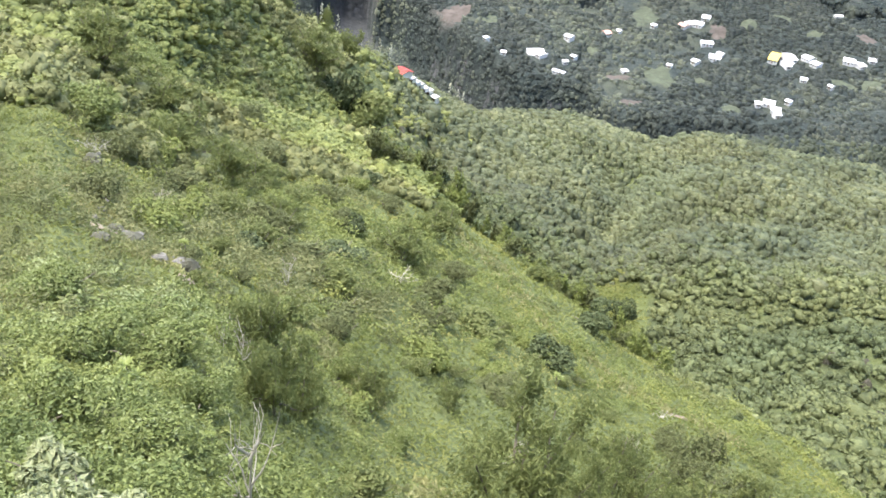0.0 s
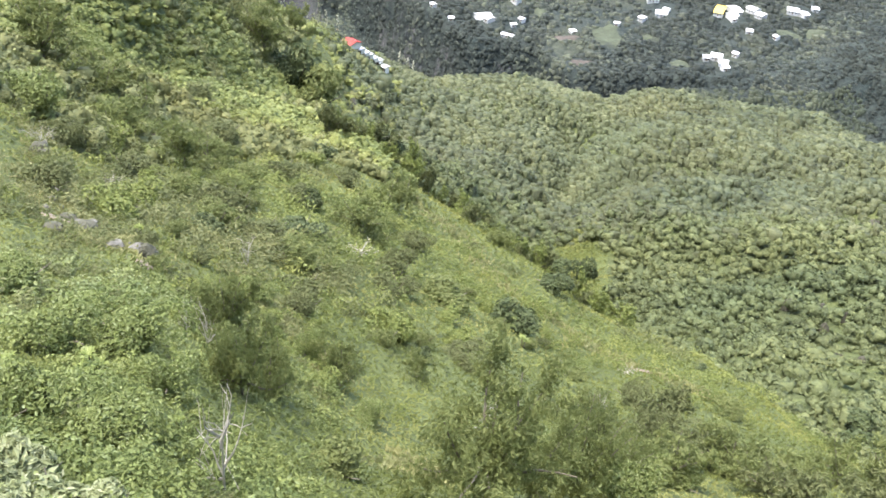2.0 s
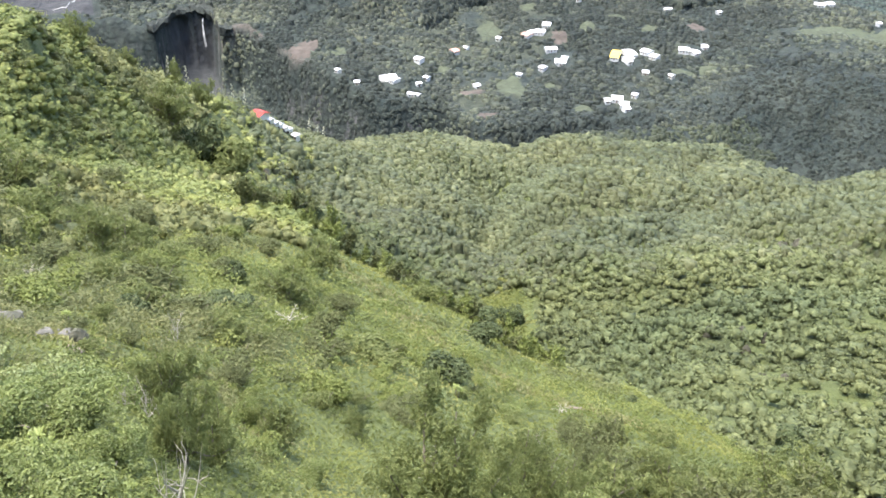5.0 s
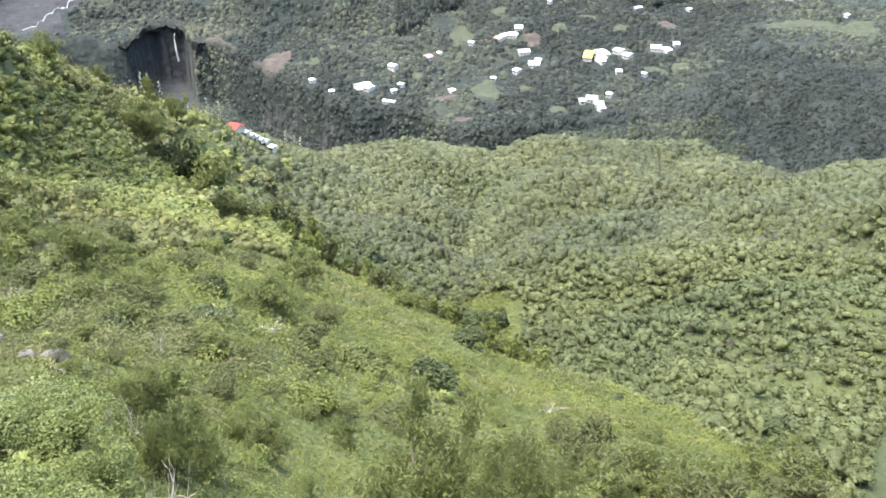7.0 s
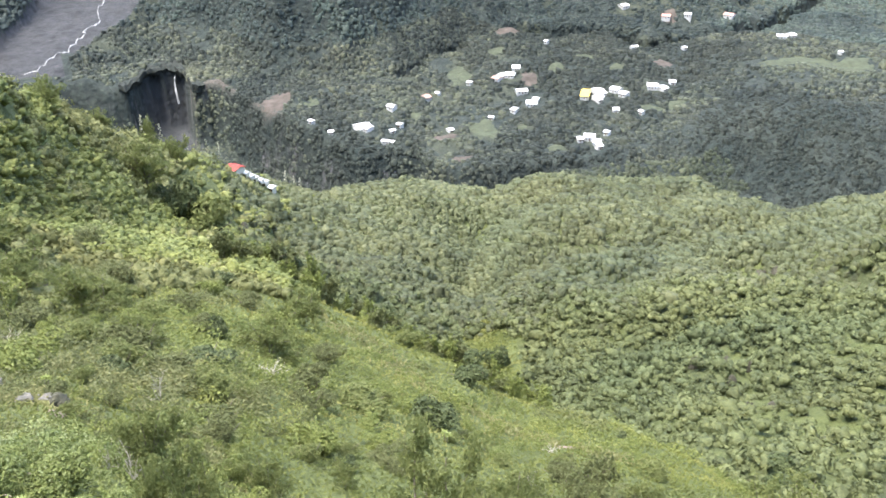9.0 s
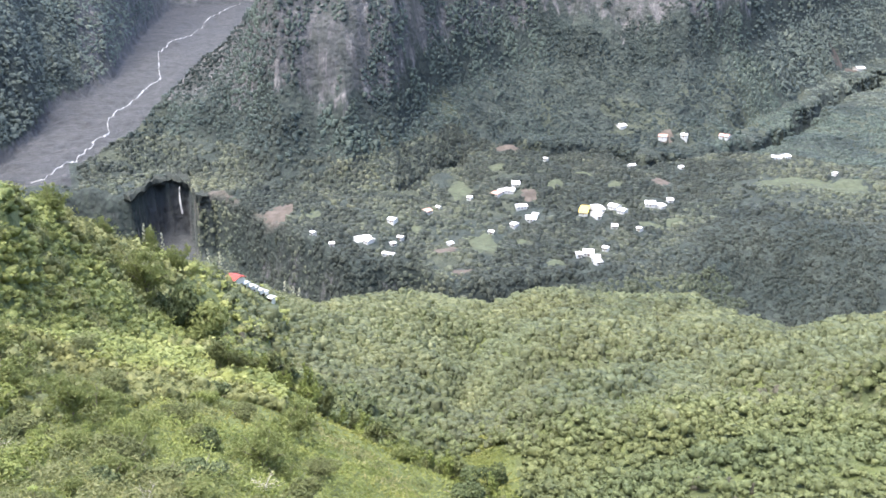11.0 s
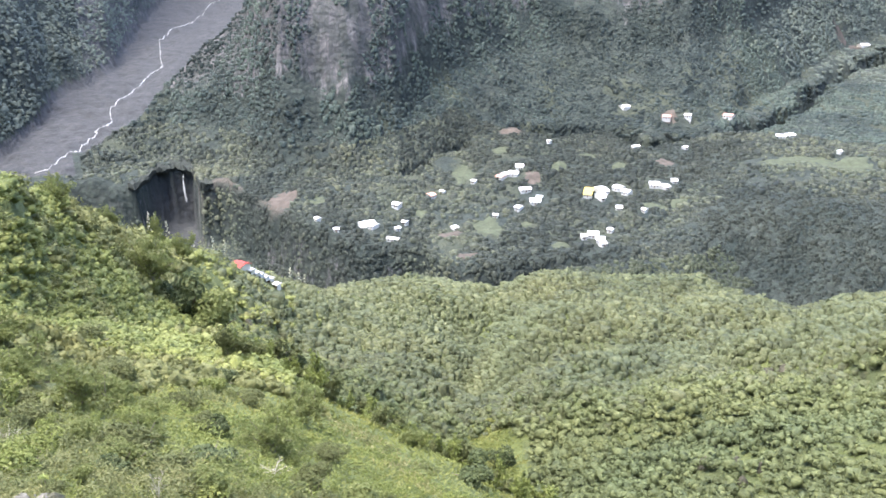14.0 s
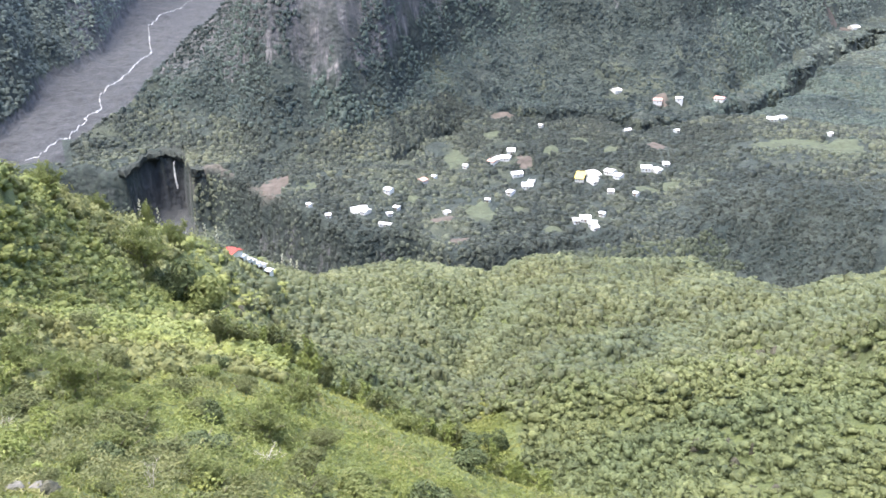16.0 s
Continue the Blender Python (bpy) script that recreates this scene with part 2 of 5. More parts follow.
    # the massif behind the village, with buttresses and gullies
    ff = table(MASSIF_FOOT, az)
    side = x / 70 + 0.25 * fbm(x / 160, y / 160, 9)
    face = step(-13, -9.5, az)
    ribs = (0.5 - 2.2 * np.abs(value_noise(side * 0.8 + 3.3, r / 420, 21))) * (10 + 17 * face) + (0.5 - 2.2 * np.abs(value_noise(side * 2.1, r / 200, 22))) * (5 + 9 * face) + (0.5 - 2.2 * np.abs(value_noise(side * 5.6, r / 90, 23))) * (2 + 4 * face)
    ribs = ribs + 34 * np.exp(-((az + 9.6) / 1.5) ** 2)
    rise = (r - ff + fbm(x / 60, y / 60, 5) * 20)
    apron = table(APRON, az)
    steep = np.maximum(rise - apron, 0)
    up = np.where(rise > 0, 0.45 * np.minimum(rise, apron) + (0.75 + 0.55 * face) * steep + ribs * step(5, 70, steep) + fbm(x / 22, y / 22, 8) * 5 * step(0, 40, rise), rise * 1.4)
    top = r * table(MASSIF_TOP, az) + EYE + fbm(x / 40, y / 40, 6) * 8
    over = np.maximum(up - top, 0)
    massif = np.where(up < top, up, top - np.minimum(over, 700) * 0.8)
    massif = np.where((az > -23) & (az < 60), massif, -500)
    z = np.where(r > rr + 15, np.maximum(z, massif), z)
    # the far side of the river, in the west
    rise = r - table(WEST_FOOT, az) + fbm(x / 120, y / 120, 15) * 60
    west = np.where(rise > 0, rise * 0.62 + (np.abs(fbm(x / 130, y / 130, 12)) * 60 + np.abs(fbm(x / 45, y / 45, 13)) * 18) * step(0, 100, rise), -500)
    z = np.where(r > rr + 15, np.maximum(z, west), z)
    # the mountainside at the lookout's back
    rear = step(62, 100, np.abs(az + 8))
    z = z * (1 - rear) + rear * (EYE - 1.72 + np.maximum(r - 2, 0) * 0.55)
    rough = np.clip(r / 300, 0.05, 1) * step(2, 8, r) * (1 - 0.7 * np.exp(-((r - rc) / 40) ** 2))
    return z + rough * (fbm(x / 26, y / 26, 1) * 6 + fbm(x / 7, y / 7, 2) * 1.4)


def ground_z(x, y):
    return float(height(x, y)[0])


def mesh_of(name, verts, faces, mat=None, smooth=False, tone=None):
    """A mesh from arrays: n x 3 places, m x k corners."""
    me = bpy.data.meshes.new(name)
    verts, faces = np.asarray(verts, np.float32), np.asarray(faces, np.int32)
    k = faces.shape[1]
    me.vertices.add(len(verts))
    me.vertices.foreach_set("co", verts.ravel())
    me.loops.add(faces.size)
    me.loops.foreach_set("vertex_index", faces.ravel())
    me.polygons.add(len(faces))
    me.polygons.foreach_set("loop_start", np.arange(0, faces.size, k, dtype=np.int32))
    me.update(calc_edges=True)
    me.polygons.foreach_set("use_smooth", np.full(len(faces), smooth))
    if mat:
        me.materials.append(mat)
    if tone is not None:
        at = me.attributes.new("tone", "FLOAT", "FACE")
        at.data.foreach_set("value", np.asarray(tone, np.float32))
    return me


# the ground, one sheet about the lookout
cols = np.r_[np.arange(-180, -58, 6.0), np.arange(-58, -30, 0.4), np.arange(-30, 30, 0.22), np.arange(30, 44, 0.4), np.arange(44, 180, 6.0)]
rings = np.r_[0.02, np.geomspace(0.5, 100, 70), np.geomspace(102, 600, 90), np.linspace(604, 860, 60), np.linspace(864, 1340, 115), np.geomspace(1348, 3400, 95)]
AZ, RR = np.meshgrid(np.radians(cols), rings)
gx, gy = (RR * np.sin(AZ)).ravel() + 0.15, (RR * np.cos(AZ)).ravel() - 0.25
gz = height(gx, gy)
nr, nc = AZ.shape
i, j = np.meshgrid(np.arange(nr - 1), np.arange(nc), indexing="ij")
j2 = (j + 1) % nc
quads = np.stack([i * nc + j, i * nc + j2, (i + 1) * nc + j2, (i + 1) * nc + j], -1).reshape(-1, 4)[:, ::-1]
ground_mesh = mesh_of("ground", np.stack([gx, gy, gz], 1), quads, None, True)
ground = tagged(new("ground", ground_mesh), "steep green mountainside falling to a gorge and a village plateau", "ground", kind="structure")

az_g, r_g = np.degrees(np.arctan2(gx, gy)), np.hypot(gx, gy)
rim_g, brow_g = along(RIM, az_g)[0], along(BROW, az_g)[0]
grass = 1 - step(0, 25, r_g - brow_g)
west_g, massif_g = table(WEST_FOOT, az_g), table(MASSIF_FOOT, az_g)
beyond_g = np.where(az_g > -22.5, (r_g > 1060) & (az_g < -8), r_g > rim_g + 22)
bed = step(-30, -27, az_g) * beyond_g * (1 - step(4, 16, gz))
steep_g = r_g - massif_g - table(APRON, az_g)
rise = np.where(az_g > -21, np.clip(steep_g / 70, 0, 1), np.clip((gz - 250) / 300, 0, 1)) * (r_g > 800)
gorge = np.clip((-gz - 6) / 10, 0, 1) * (r_g > 500) * (1 - step(0, 5, az_g)) * (1 - 0.8 * step(-15, -14.4, az_g) * (1 - step(-12.5, -11.5, az_g)))
# mask of the waterfall bowl, whose shade is painted on the rock
bowl_shade = np.clip((-gz - 5) / 12, 0, 1) * step(-18.7, -18.1, az_g) * (1 - step(-15.9, -15.5, az_g)) * (r_g > 830)
grass = np.maximum(grass, (to_path(gx, gy, GULLY) < 8) * (r_g < 255))
off = r_g - rim_g - rim_wobble(az_g)
edge_g = step(-6, -2, off) * (1 - step(3, 8, off)) * step(-16.2, -15.6, az_g) * (1 - step(-11, -9.5, az_g)) * step(-0.25, 0.1, fbm(gx / 18, gy / 18, 58))
in_wood = (r_g < along(CREST, az_g)[0] + 40) * step(0, 25, r_g - brow_g)
grass = np.maximum(grass, in_wood * (0.62 + 0.25 * step(-8, -16, az_g) + 0.3 * step(0.05, 0.2, fbm(gx / 24, gy / 24, 55))))
grass = np.clip(grass, 0, 1)
meadow = (r_g > rim_g + 12) * (gz < 55) * (r_g < 2000) * step(0.1, 0.26, fbm(gx / 45, gy / 45, 56) + 0.4 * fbm(gx / 14, gy / 14, 57)) * (1 - bed)
for key, val in (("grass", grass), ("gravel", bed), ("stone", np.maximum(rise * 0.8, gorge * 0.44)), ("bowl_shade", bowl_shade), ("meadow", meadow), ("edge", edge_g)):
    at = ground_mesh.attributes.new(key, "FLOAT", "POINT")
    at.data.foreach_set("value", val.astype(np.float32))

m, nt, b = material("mountain_ground", 0.9)


def attribute(nt, key):
    n = nt.nodes.new("ShaderNodeAttribute")
    n.attribute_name = key
    return n.outputs["Fac"]


fine, broad = noise_tex(nt, 0.35, 6, 0.7), noise_tex(nt, 0.02, 5, 0.6)
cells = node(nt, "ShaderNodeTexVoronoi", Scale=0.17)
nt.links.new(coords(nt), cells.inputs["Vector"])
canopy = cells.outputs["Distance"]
# cell rims darkened as shade between crowns, the green blued as haze
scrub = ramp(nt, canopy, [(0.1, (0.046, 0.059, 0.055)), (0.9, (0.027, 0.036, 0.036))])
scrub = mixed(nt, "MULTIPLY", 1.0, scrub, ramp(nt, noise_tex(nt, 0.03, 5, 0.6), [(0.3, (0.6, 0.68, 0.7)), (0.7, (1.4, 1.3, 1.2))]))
turf = ramp(nt, noise_tex(nt, 1.3, 6, 0.7), [(0.3, (0.085, 0.105, 0.036)), (0.7, (0.14, 0.165, 0.06))])
streaks = noise_tex(nt, 0.085, 7, 0.7, (1, 0.6, 0.17))
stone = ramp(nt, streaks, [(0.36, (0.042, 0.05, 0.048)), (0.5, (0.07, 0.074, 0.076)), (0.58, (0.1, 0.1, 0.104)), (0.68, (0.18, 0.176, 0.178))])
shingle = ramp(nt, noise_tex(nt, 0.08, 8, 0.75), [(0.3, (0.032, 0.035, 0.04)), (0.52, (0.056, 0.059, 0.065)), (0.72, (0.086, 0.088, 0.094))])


def patchy(key, spread, broad=broad):
    s = nt.nodes.new("ShaderNodeMath")
    s.operation = "MULTIPLY_ADD"
    nt.links.new(broad, s.inputs[0])
    s.inputs[1].default_value = spread
    nt.links.new(attribute(nt, key), s.inputs[2])
    q = node(nt, "ShaderNodeMapRange")
    q.inputs["From Min"].default_value = 0.45 + spread / 2
    q.inputs["From Max"].default_value = 0.6 + spread / 2
    nt.links.new(s.outputs[0], q.inputs["Value"])
    return q.outputs["Result"]


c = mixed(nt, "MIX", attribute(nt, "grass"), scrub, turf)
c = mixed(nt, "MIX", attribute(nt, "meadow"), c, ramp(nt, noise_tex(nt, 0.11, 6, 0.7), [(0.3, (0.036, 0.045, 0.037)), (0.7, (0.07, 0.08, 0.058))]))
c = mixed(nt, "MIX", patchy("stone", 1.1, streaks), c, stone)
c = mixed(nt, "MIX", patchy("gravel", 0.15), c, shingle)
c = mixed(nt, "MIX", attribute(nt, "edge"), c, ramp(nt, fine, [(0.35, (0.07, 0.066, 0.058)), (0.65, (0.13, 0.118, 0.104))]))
# the bowl's shade goes into the base colour as flat blue-grey
c = mixed(nt, "MIX", attribute(nt, "bowl_shade"), c, (0.055, 0.06, 0.066, 1))
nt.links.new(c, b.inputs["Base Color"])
relief = nt.nodes.new("ShaderNodeMath")
relief.operation = "MULTIPLY_ADD"
nt.links.new(canopy, relief.inputs[0])
relief.inputs[1].default_value = -0.8
nt.links.new(fine, relief.inputs[2])
bumped(nt, b, relief.outputs[0], 0.9, 2.5)
ground_mesh.materials.append(m)


# ---- plants ----
def joined(parts):
    """Vertex and face arrays of several pieces as one."""
    off, vs, fs = 0, [], []
    for v, f in parts:
        vs.append(v)
        fs.append(f + off)
        off += len(v)
    return np.concatenate(vs), np.concatenate(fs)


def turns(n):
    """n random turns."""
    q = rng.normal(size=(n, 4))
    q /= np.linalg.norm(q, axis=1, keepdims=True)
    w, x, y, z = q.T
    return np.stack([np.stack([1 - 2 * (y * y + z * z), 2 * (x * y - z * w), 2 * (x * z + y * w)], 1),
                     np.stack([2 * (x * y + z * w), 1 - 2 * (x * x + z * z), 2 * (y * z - x * w)], 1),
                     np.stack([2 * (x * z - y * w), 2 * (y * z + x * w), 1 - 2 * (x * x + y * y)], 1)], 1)


def unit(v):
    return v / np.maximum(np.linalg.norm(v, axis=1, keepdims=True), 1e-9)


def leaves(places, sizes, facing, loose=0.5, slim=0.45):
    """Folded pointed leaves, four corners each, that face about the given ways."""
    n = len(places)
    out = unit(facing + rng.normal(size=(n, 3)) * loose)
    tip = unit(np.cross(out, rng.normal(size=(n, 3))))
    side = np.cross(out, tip)
    s = np.asarray(sizes).reshape(-1, 1)
    bend = out * s * -0.12
    v = np.stack([places - tip * s * 0.5 + bend, places + side * s * slim, places + tip * s * 0.5 + bend, places - side * s * slim], 1)
    return v.reshape(-1, 3), np.arange(4 * n).reshape(-1, 4)


def crown_leaves(n, wide, tall, leaf, lumps=5, slim=0.45, loose=0.55):
    """Leaves over a lumpy crown, its foot at zero."""
    c = rng.normal(size=(lumps, 3)) * (0.32, 0.32, 0.2)
    rad = rng.uniform(0.35, 0.62, lumps)
    k = rng.integers(0, lumps, n)
    d = rng.normal(size=(n, 3))
    d[:, 2] = np.abs(d[:, 2]) * 1.2 - 0.45
    d = unit(d)
    p = c[k] + d * rad[k][:, None] * rng.uniform(0.75, 1.05, (n, 1))
    p = p * (wide / 2, wide / 2, tall / 2) + (0, 0, tall * 0.5)
    return leaves(p, leaf * rng.uniform(0.6, 1.4, n), d + (0, 0, 0.35), loose, slim)


def ball(n):
    """A cube's faces, n by n, blown up to a sphere."""
    g = np.linspace(-1, 1, n + 1)
    a, b = np.meshgrid(g, g)
    vs, fs = [], []
    i, j = np.meshgrid(np.arange(n), np.arange(n))
    k = (i * (n + 1) + j).ravel()
    face = np.stack([k, k + n + 1, k + n + 2, k + 1], 1)
    for s in range(6):
        axis, sign = s % 3, 1 if s < 3 else -1
        v = np.roll(np.stack([np.full(a.size, sign), a.ravel(), b.ravel() * sign], 1), axis, 1)
        vs.append(v / np.linalg.norm(v, axis=1, keepdims=True))
        fs.append(face + s * (n + 1) ** 2)
    v, f = np.concatenate(vs), np.concatenate(fs)
    _, first, same = np.unique(v.round(4), axis=0, return_index=True, return_inverse=True)
    return v[first], same.ravel()[f]


def hull(n, wide, tall, lump=0.3):
    """The leafy mass inside a crown, uneven."""
    v, f = ball(n)
    f = f[v[f][:, :, 2].mean(1) > -0.75]
    a, b, c = rng.uniform(0, 50, 3)
    w = 1 + lump * 2 * (value_noise(v[:, 0] * 1.6 + a, v[:, 1] * 1.6 + v[:, 2] * 2.1 + b, 4) + 0.5 * value_noise(v[:, 0] * 4 + c, v[:, 1] * 4 - v[:, 2] * 4, 8))
    return v * w[:, None] * (wide * 0.42, wide * 0.42, tall * 0.45) + (0, 0, tall * 0.40), f


def crown(cards, n, leaf, lump=0.3, inner=0.66):
    h, c = hull(n, inner, inner * 1.1, lump), crown_leaves(cards, 1.0, 1.0, leaf, 6, 0.42, 0.6)
    return joined([h, c])


def clump(cards, leaf, tall=1.0, core=0.8, cut=-0.45):
    """A tree crown, one metre across, its foot at zero: an uneven leafy mass closely set with tufts of leaves."""
    lumps = 6
    c = rng.normal(size=(lumps, 3)) * (0.36, 0.36, 0.16) + (0, 0, 0.1)
    rad = rng.uniform(0.3, 0.55, lumps)
    v, f = ball(2)
    f = f[v[f][:, :, 2].mean(1) > cut]
    along_v = np.einsum("ik,jk->ij", v, c)
    reach = (along_v + np.sqrt(np.maximum(rad ** 2 - (c ** 2).sum(1) + along_v ** 2, 0.004))).max(1)
    core_v = v * np.clip(reach, 0.3, 1.1)[:, None] * core
    k = rng.integers(0, lumps, cards)
    d = rng.normal(size=(cards, 3))
    d[:, 2] = np.abs(d[:, 2]) * 1.2 - 0.4
    d = unit(d)
    p = c[k] + d * rad[k][:, None] * rng.uniform(0.8, 1.08, (cards, 1))
    if not cards:
        return core_v * (0.55, 0.55, 0.55 * tall) + (0, 0, 0.42 * tall), f
    made = joined([(core_v, f), leaves(p, 2 * leaf * rng.uniform(0.55, 1.45, cards), d + (0, 0, 0.45), 0.5, 0.36)])
    return made[0] * (0.5, 0.5, 0.5 * tall) + (0, 0, 0.42 * tall), made[1]


def lump_crown(cards=0):
    """A far tree crown, one metre across, of few faces, with some loose tufts."""
    v, f = ball(1)
    f = f[v[f][:, :, 2].mean(1) > -0.5]
    core = (v * rng.uniform(0.6, 1.25, (len(v), 1)) * (0.55, 0.55, 0.62) + (0, 0, 0.35), f)
    if not cards:
        return core
    d = unit(rng.normal(size=(cards, 3)) + (0, 0, 0.4))
    return joined([core, leaves(d * rng.uniform(0.3, 0.5, (cards, 1)) + (0, 0, 0.38), 0.34 * rng.uniform(0.6, 1.4, cards), d + (0, 0, 0.4), 0.5, 0.38)])


def scattered(templates, x, y, z, size, tall, tones, spread=0.12):
    """Templates set out with a random turn about z: places, faces and tones."""
    vs, fs, ts, off = [], [], [], 0
    pick = rng.integers(0, len(templates), len(x))
    for k, (v, f) in enumerate(templates):
        s = np.nonzero(pick == k)[0]
        if not len(s):
            continue
        a = rng.uniform(0, 6.283, len(s))
        ca, sa = np.cos(a)[:, None], np.sin(a)[:, None]
        w = np.stack([(v[:, 0] * ca - v[:, 1] * sa) * size[s][:, None] + x[s][:, None],
                      (v[:, 0] * sa + v[:, 1] * ca) * size[s][:, None] + y[s][:, None],
                      v[:, 2] * tall[s][:, None] + z[s][:, None]], -1)
        vs.append(w.reshape(-1, 3))
        fs.append((f[None] + (np.arange(len(s)) * len(v))[:, None, None] + off).reshape(-1, f.shape[1]))
        ts.append((tones[s][:, None] + rng.normal(size=(len(s), len(f))) * spread).ravel())
        off += len(s) * len(v)
    return np.concatenate(vs), np.concatenate(fs), np.clip(np.concatenate(ts), 0, 1)


def toned(n, mid=0.5, spread=0.2):
    return np.clip(mid + rng.normal(size=n) * spread, 0, 1)


def stuff(name, made, mat, label, category, smooth=False):
    v, f, tone = made
    return tagged(new(name, mesh_of(name, v, f, mat, smooth, tone)), label, category, kind="stuff")


def wedge(n, a0, a1, r0, r1, power=1.0):
    """Random places between two bearings and two distances; power 1: even on the plan, 0: thinning outwards."""
    az = np.radians(rng.uniform(a0, a1, n))
    u = rng.uniform(0, 1, n)
    r = np.sqrt(r0 ** 2 + u * (r1 ** 2 - r0 ** 2)) if power == 1 else r0 * (r1 / r0) ** u
    return r * np.sin(az), r * np.cos(az)


def polar(x, y):
    return np.degrees(np.arctan2(x, y)), np.hypot(x, y)


# clearings: x, y, half width, half depth, and how they look
FIELDS = ((144, 933, 11, 13), (35, 723, 13, 27), (17, 877, 12, 33), (325, 833, 31, 15), (369, 817, 20, 17), (66, 732, 5, 8), (203, 775, 7, 10), (-113, 791, 7, 8), (-22, 763, 6, 6), (113, 891, 8, 12), (180, 770, 9, 8), (89, 679, 8, 6), (57, 955, 9, 9), (173, 896, 7, 9))
SOILS = ((-146, 798, 13, 22), (3, 710, 11, 9), (83, 856, 7, 13), (218, 899, 10, 15), (74, 1033, 13, 16), (16, 657, 9, 8), (268, 1093, 8, 12), (683, 1600, 26, 14))
HOUSES_A = ((-65, 728.8, 11.3, 13.6, 31), (-59.5, 718.3, 5.6, 7.9, -42), (-42.6, 768.7, 6.4, 6.7, -33), (26.8, 850, 4.3, 5.5, -27), (-34.5, 737.6, 4, 4.8, -32), (-40.2, 719.7, 4, 4, 30), (7, 730.8, 4, 5.6, 36), (-90, 718.4, 4, 4.7, 8), (-107.7, 737.7, 4, 4, -47), (63.1, 767, 4.9, 6.7, -41), (65.4, 858.9, 8.7, 10.2, -17), (72.4, 879.9, 7.2, 11.3, -7), (72.9, 821.7, 9.9, 8, 12), (79.2, 787.8, 9.1, 11.1, -3), (84.7, 802.9, 5.1, 6.1, -24), (-3.2, 834.4, 4, 4.5, -35))
HOUSES_B = ((142.5, 814.4, 7.3, 16, 19), (138.7, 797, 7.7, 7.9, 23), (158.5, 817.6, 8.4, 9, -47), (163.7, 806, 6.8, 8.9, -39), (148, 757.8, 4.9, 6.7, -5), (192.4, 823.6, 9.1, 10.9, -11), (200.4, 819.9, 6.9, 10, 38), (213.2, 835, 4.9, 8.3, 1), (116.7, 696, 8.2, 9.3, -8), (121, 686.1, 6.3, 7.6, -7), (121.2, 676.2, 4.4, 6.8, 16), (108.7, 693, 4, 6.1, 8), (132.3, 706.3, 4.2, 4.7, -33), (122.1, 655.2, 4.4, 5.9, 23), (139.3, 790.8, 4, 4.3, 25), (57.3, 858.4, 6.5, 7.4, 45))
HOUSES_C = ((219.7, 1127.9, 9.3, 10.9, 28), (287.5, 1086.2, 7.7, 8.3, -22), (352.8, 956.7, 10.2, 8.6, -19), (364.1, 961.9, 6.4, 9.8, 14), (711.4, 1601.3, 15, 14.6, 15), (204.7, 976.4, 7.5, 5.3, 19), (250.1, 947, 4, 5.2, 36), (42.3, 751.6, 4, 4, -21), (368, 845.2, 4, 4, 43), (168.8, 752.4, 4, 4, -50), (113.5, 990.7, 4, 4.2, -43))
HOUSES_D = ((-13.9, 812.7, 6.7, 7.9, 47), (129.5, 808, 7.5, 22, -14), (-42.2, 695.2, 9.9, 4.6, -21), (343.9, 1112.1, 11.5, 11, -37), (263.4, 1090.3, 9.8, 10.7, -19), (52.7, 853.3, 7.6, 7.3, -46))
HILL_HOUSES = ((-86.3, 361.9, 5.7, 5.5, -35), (-82.7, 364.8, 2.3, 2.2, -35), (-81.1, 367.1, 2.4, 2.3, -35), (-79.9, 369.5, 2.1, 2, -35), (-78.3, 371.8, 2.4, 2.3, -35), (-76.9, 374.2, 2.4, 2.3, -35), (-73.8, 372.8, 2.4, 2.3, -35), (-50.7, 295.7, 1.5, 1.4, -35))
STREAM = ((-417, 904), (-400, 910), (-409, 957), (-403, 989), (-403, 1025), (-401, 1050), (-405, 1114), (-437, 1231), (-449, 1340), (-448, 1412), (-452, 1492), (-540, 1786), (-547, 1888), (-534, 2018), (-572, 2301), (-581, 2546), (-561, 2699))
NEAR_SOILS = ((-18, 29.9, 1.4, 0.6), (-23.8, 37.7, 0.8, 1.2), (10.3, 59.8, 1.4, 0.4), (-12.8, 25, 0.3, 0.4))
PALE_WOOD = ((-43.3, 410.2), (-33.6, 408.1), (-22.6, 404.7), (-11.9, 405.7), (-3.8, 410.8), (-24.2, 385), (12.9, 422.4), (-51.3, 420.8))


def in_clearing(x, y, grow=1.0):
    hit = np.zeros(np.shape(x), bool)
    for fx, fy, a, b in FIELDS + SOILS:
        hit |= ((x - fx) / (a * grow)) ** 2 + ((y - fy) / (b * grow)) ** 2 < 1
    for hx, hy, w, *_ in HILL_HOUSES:
        hit |= np.hypot(x - hx, (y - hy + 6) * 0.6) < 4.5 + w * 0.7
    for row in HOUSES_A + HOUSES_B + HOUSES_C:
        hit |= np.hypot(x - row[0], y - row[1] + 3) < row[2] * 0.8 + 4
    return hit


def box(x0, x1, y0, y1, z0, z1):
    v = np.array([(x, y, z) for x in (x0, x1) for y in (y0, y1) for z in (z0, z1)], float)
    return v, np.array([(0, 1, 3, 2), (4, 6, 7, 5), (0, 4, 5, 1), (2, 3, 7, 6), (0, 2, 6, 4), (1, 5, 7, 3)])


def part(name, data, parent, label=""):
    ob = new(name, data)
    ob.parent = parent
    if label:
        ob["label"] = label
    return ob


def thing(name, label, category, group=""):
    return tagged(new(name), label, category, group)


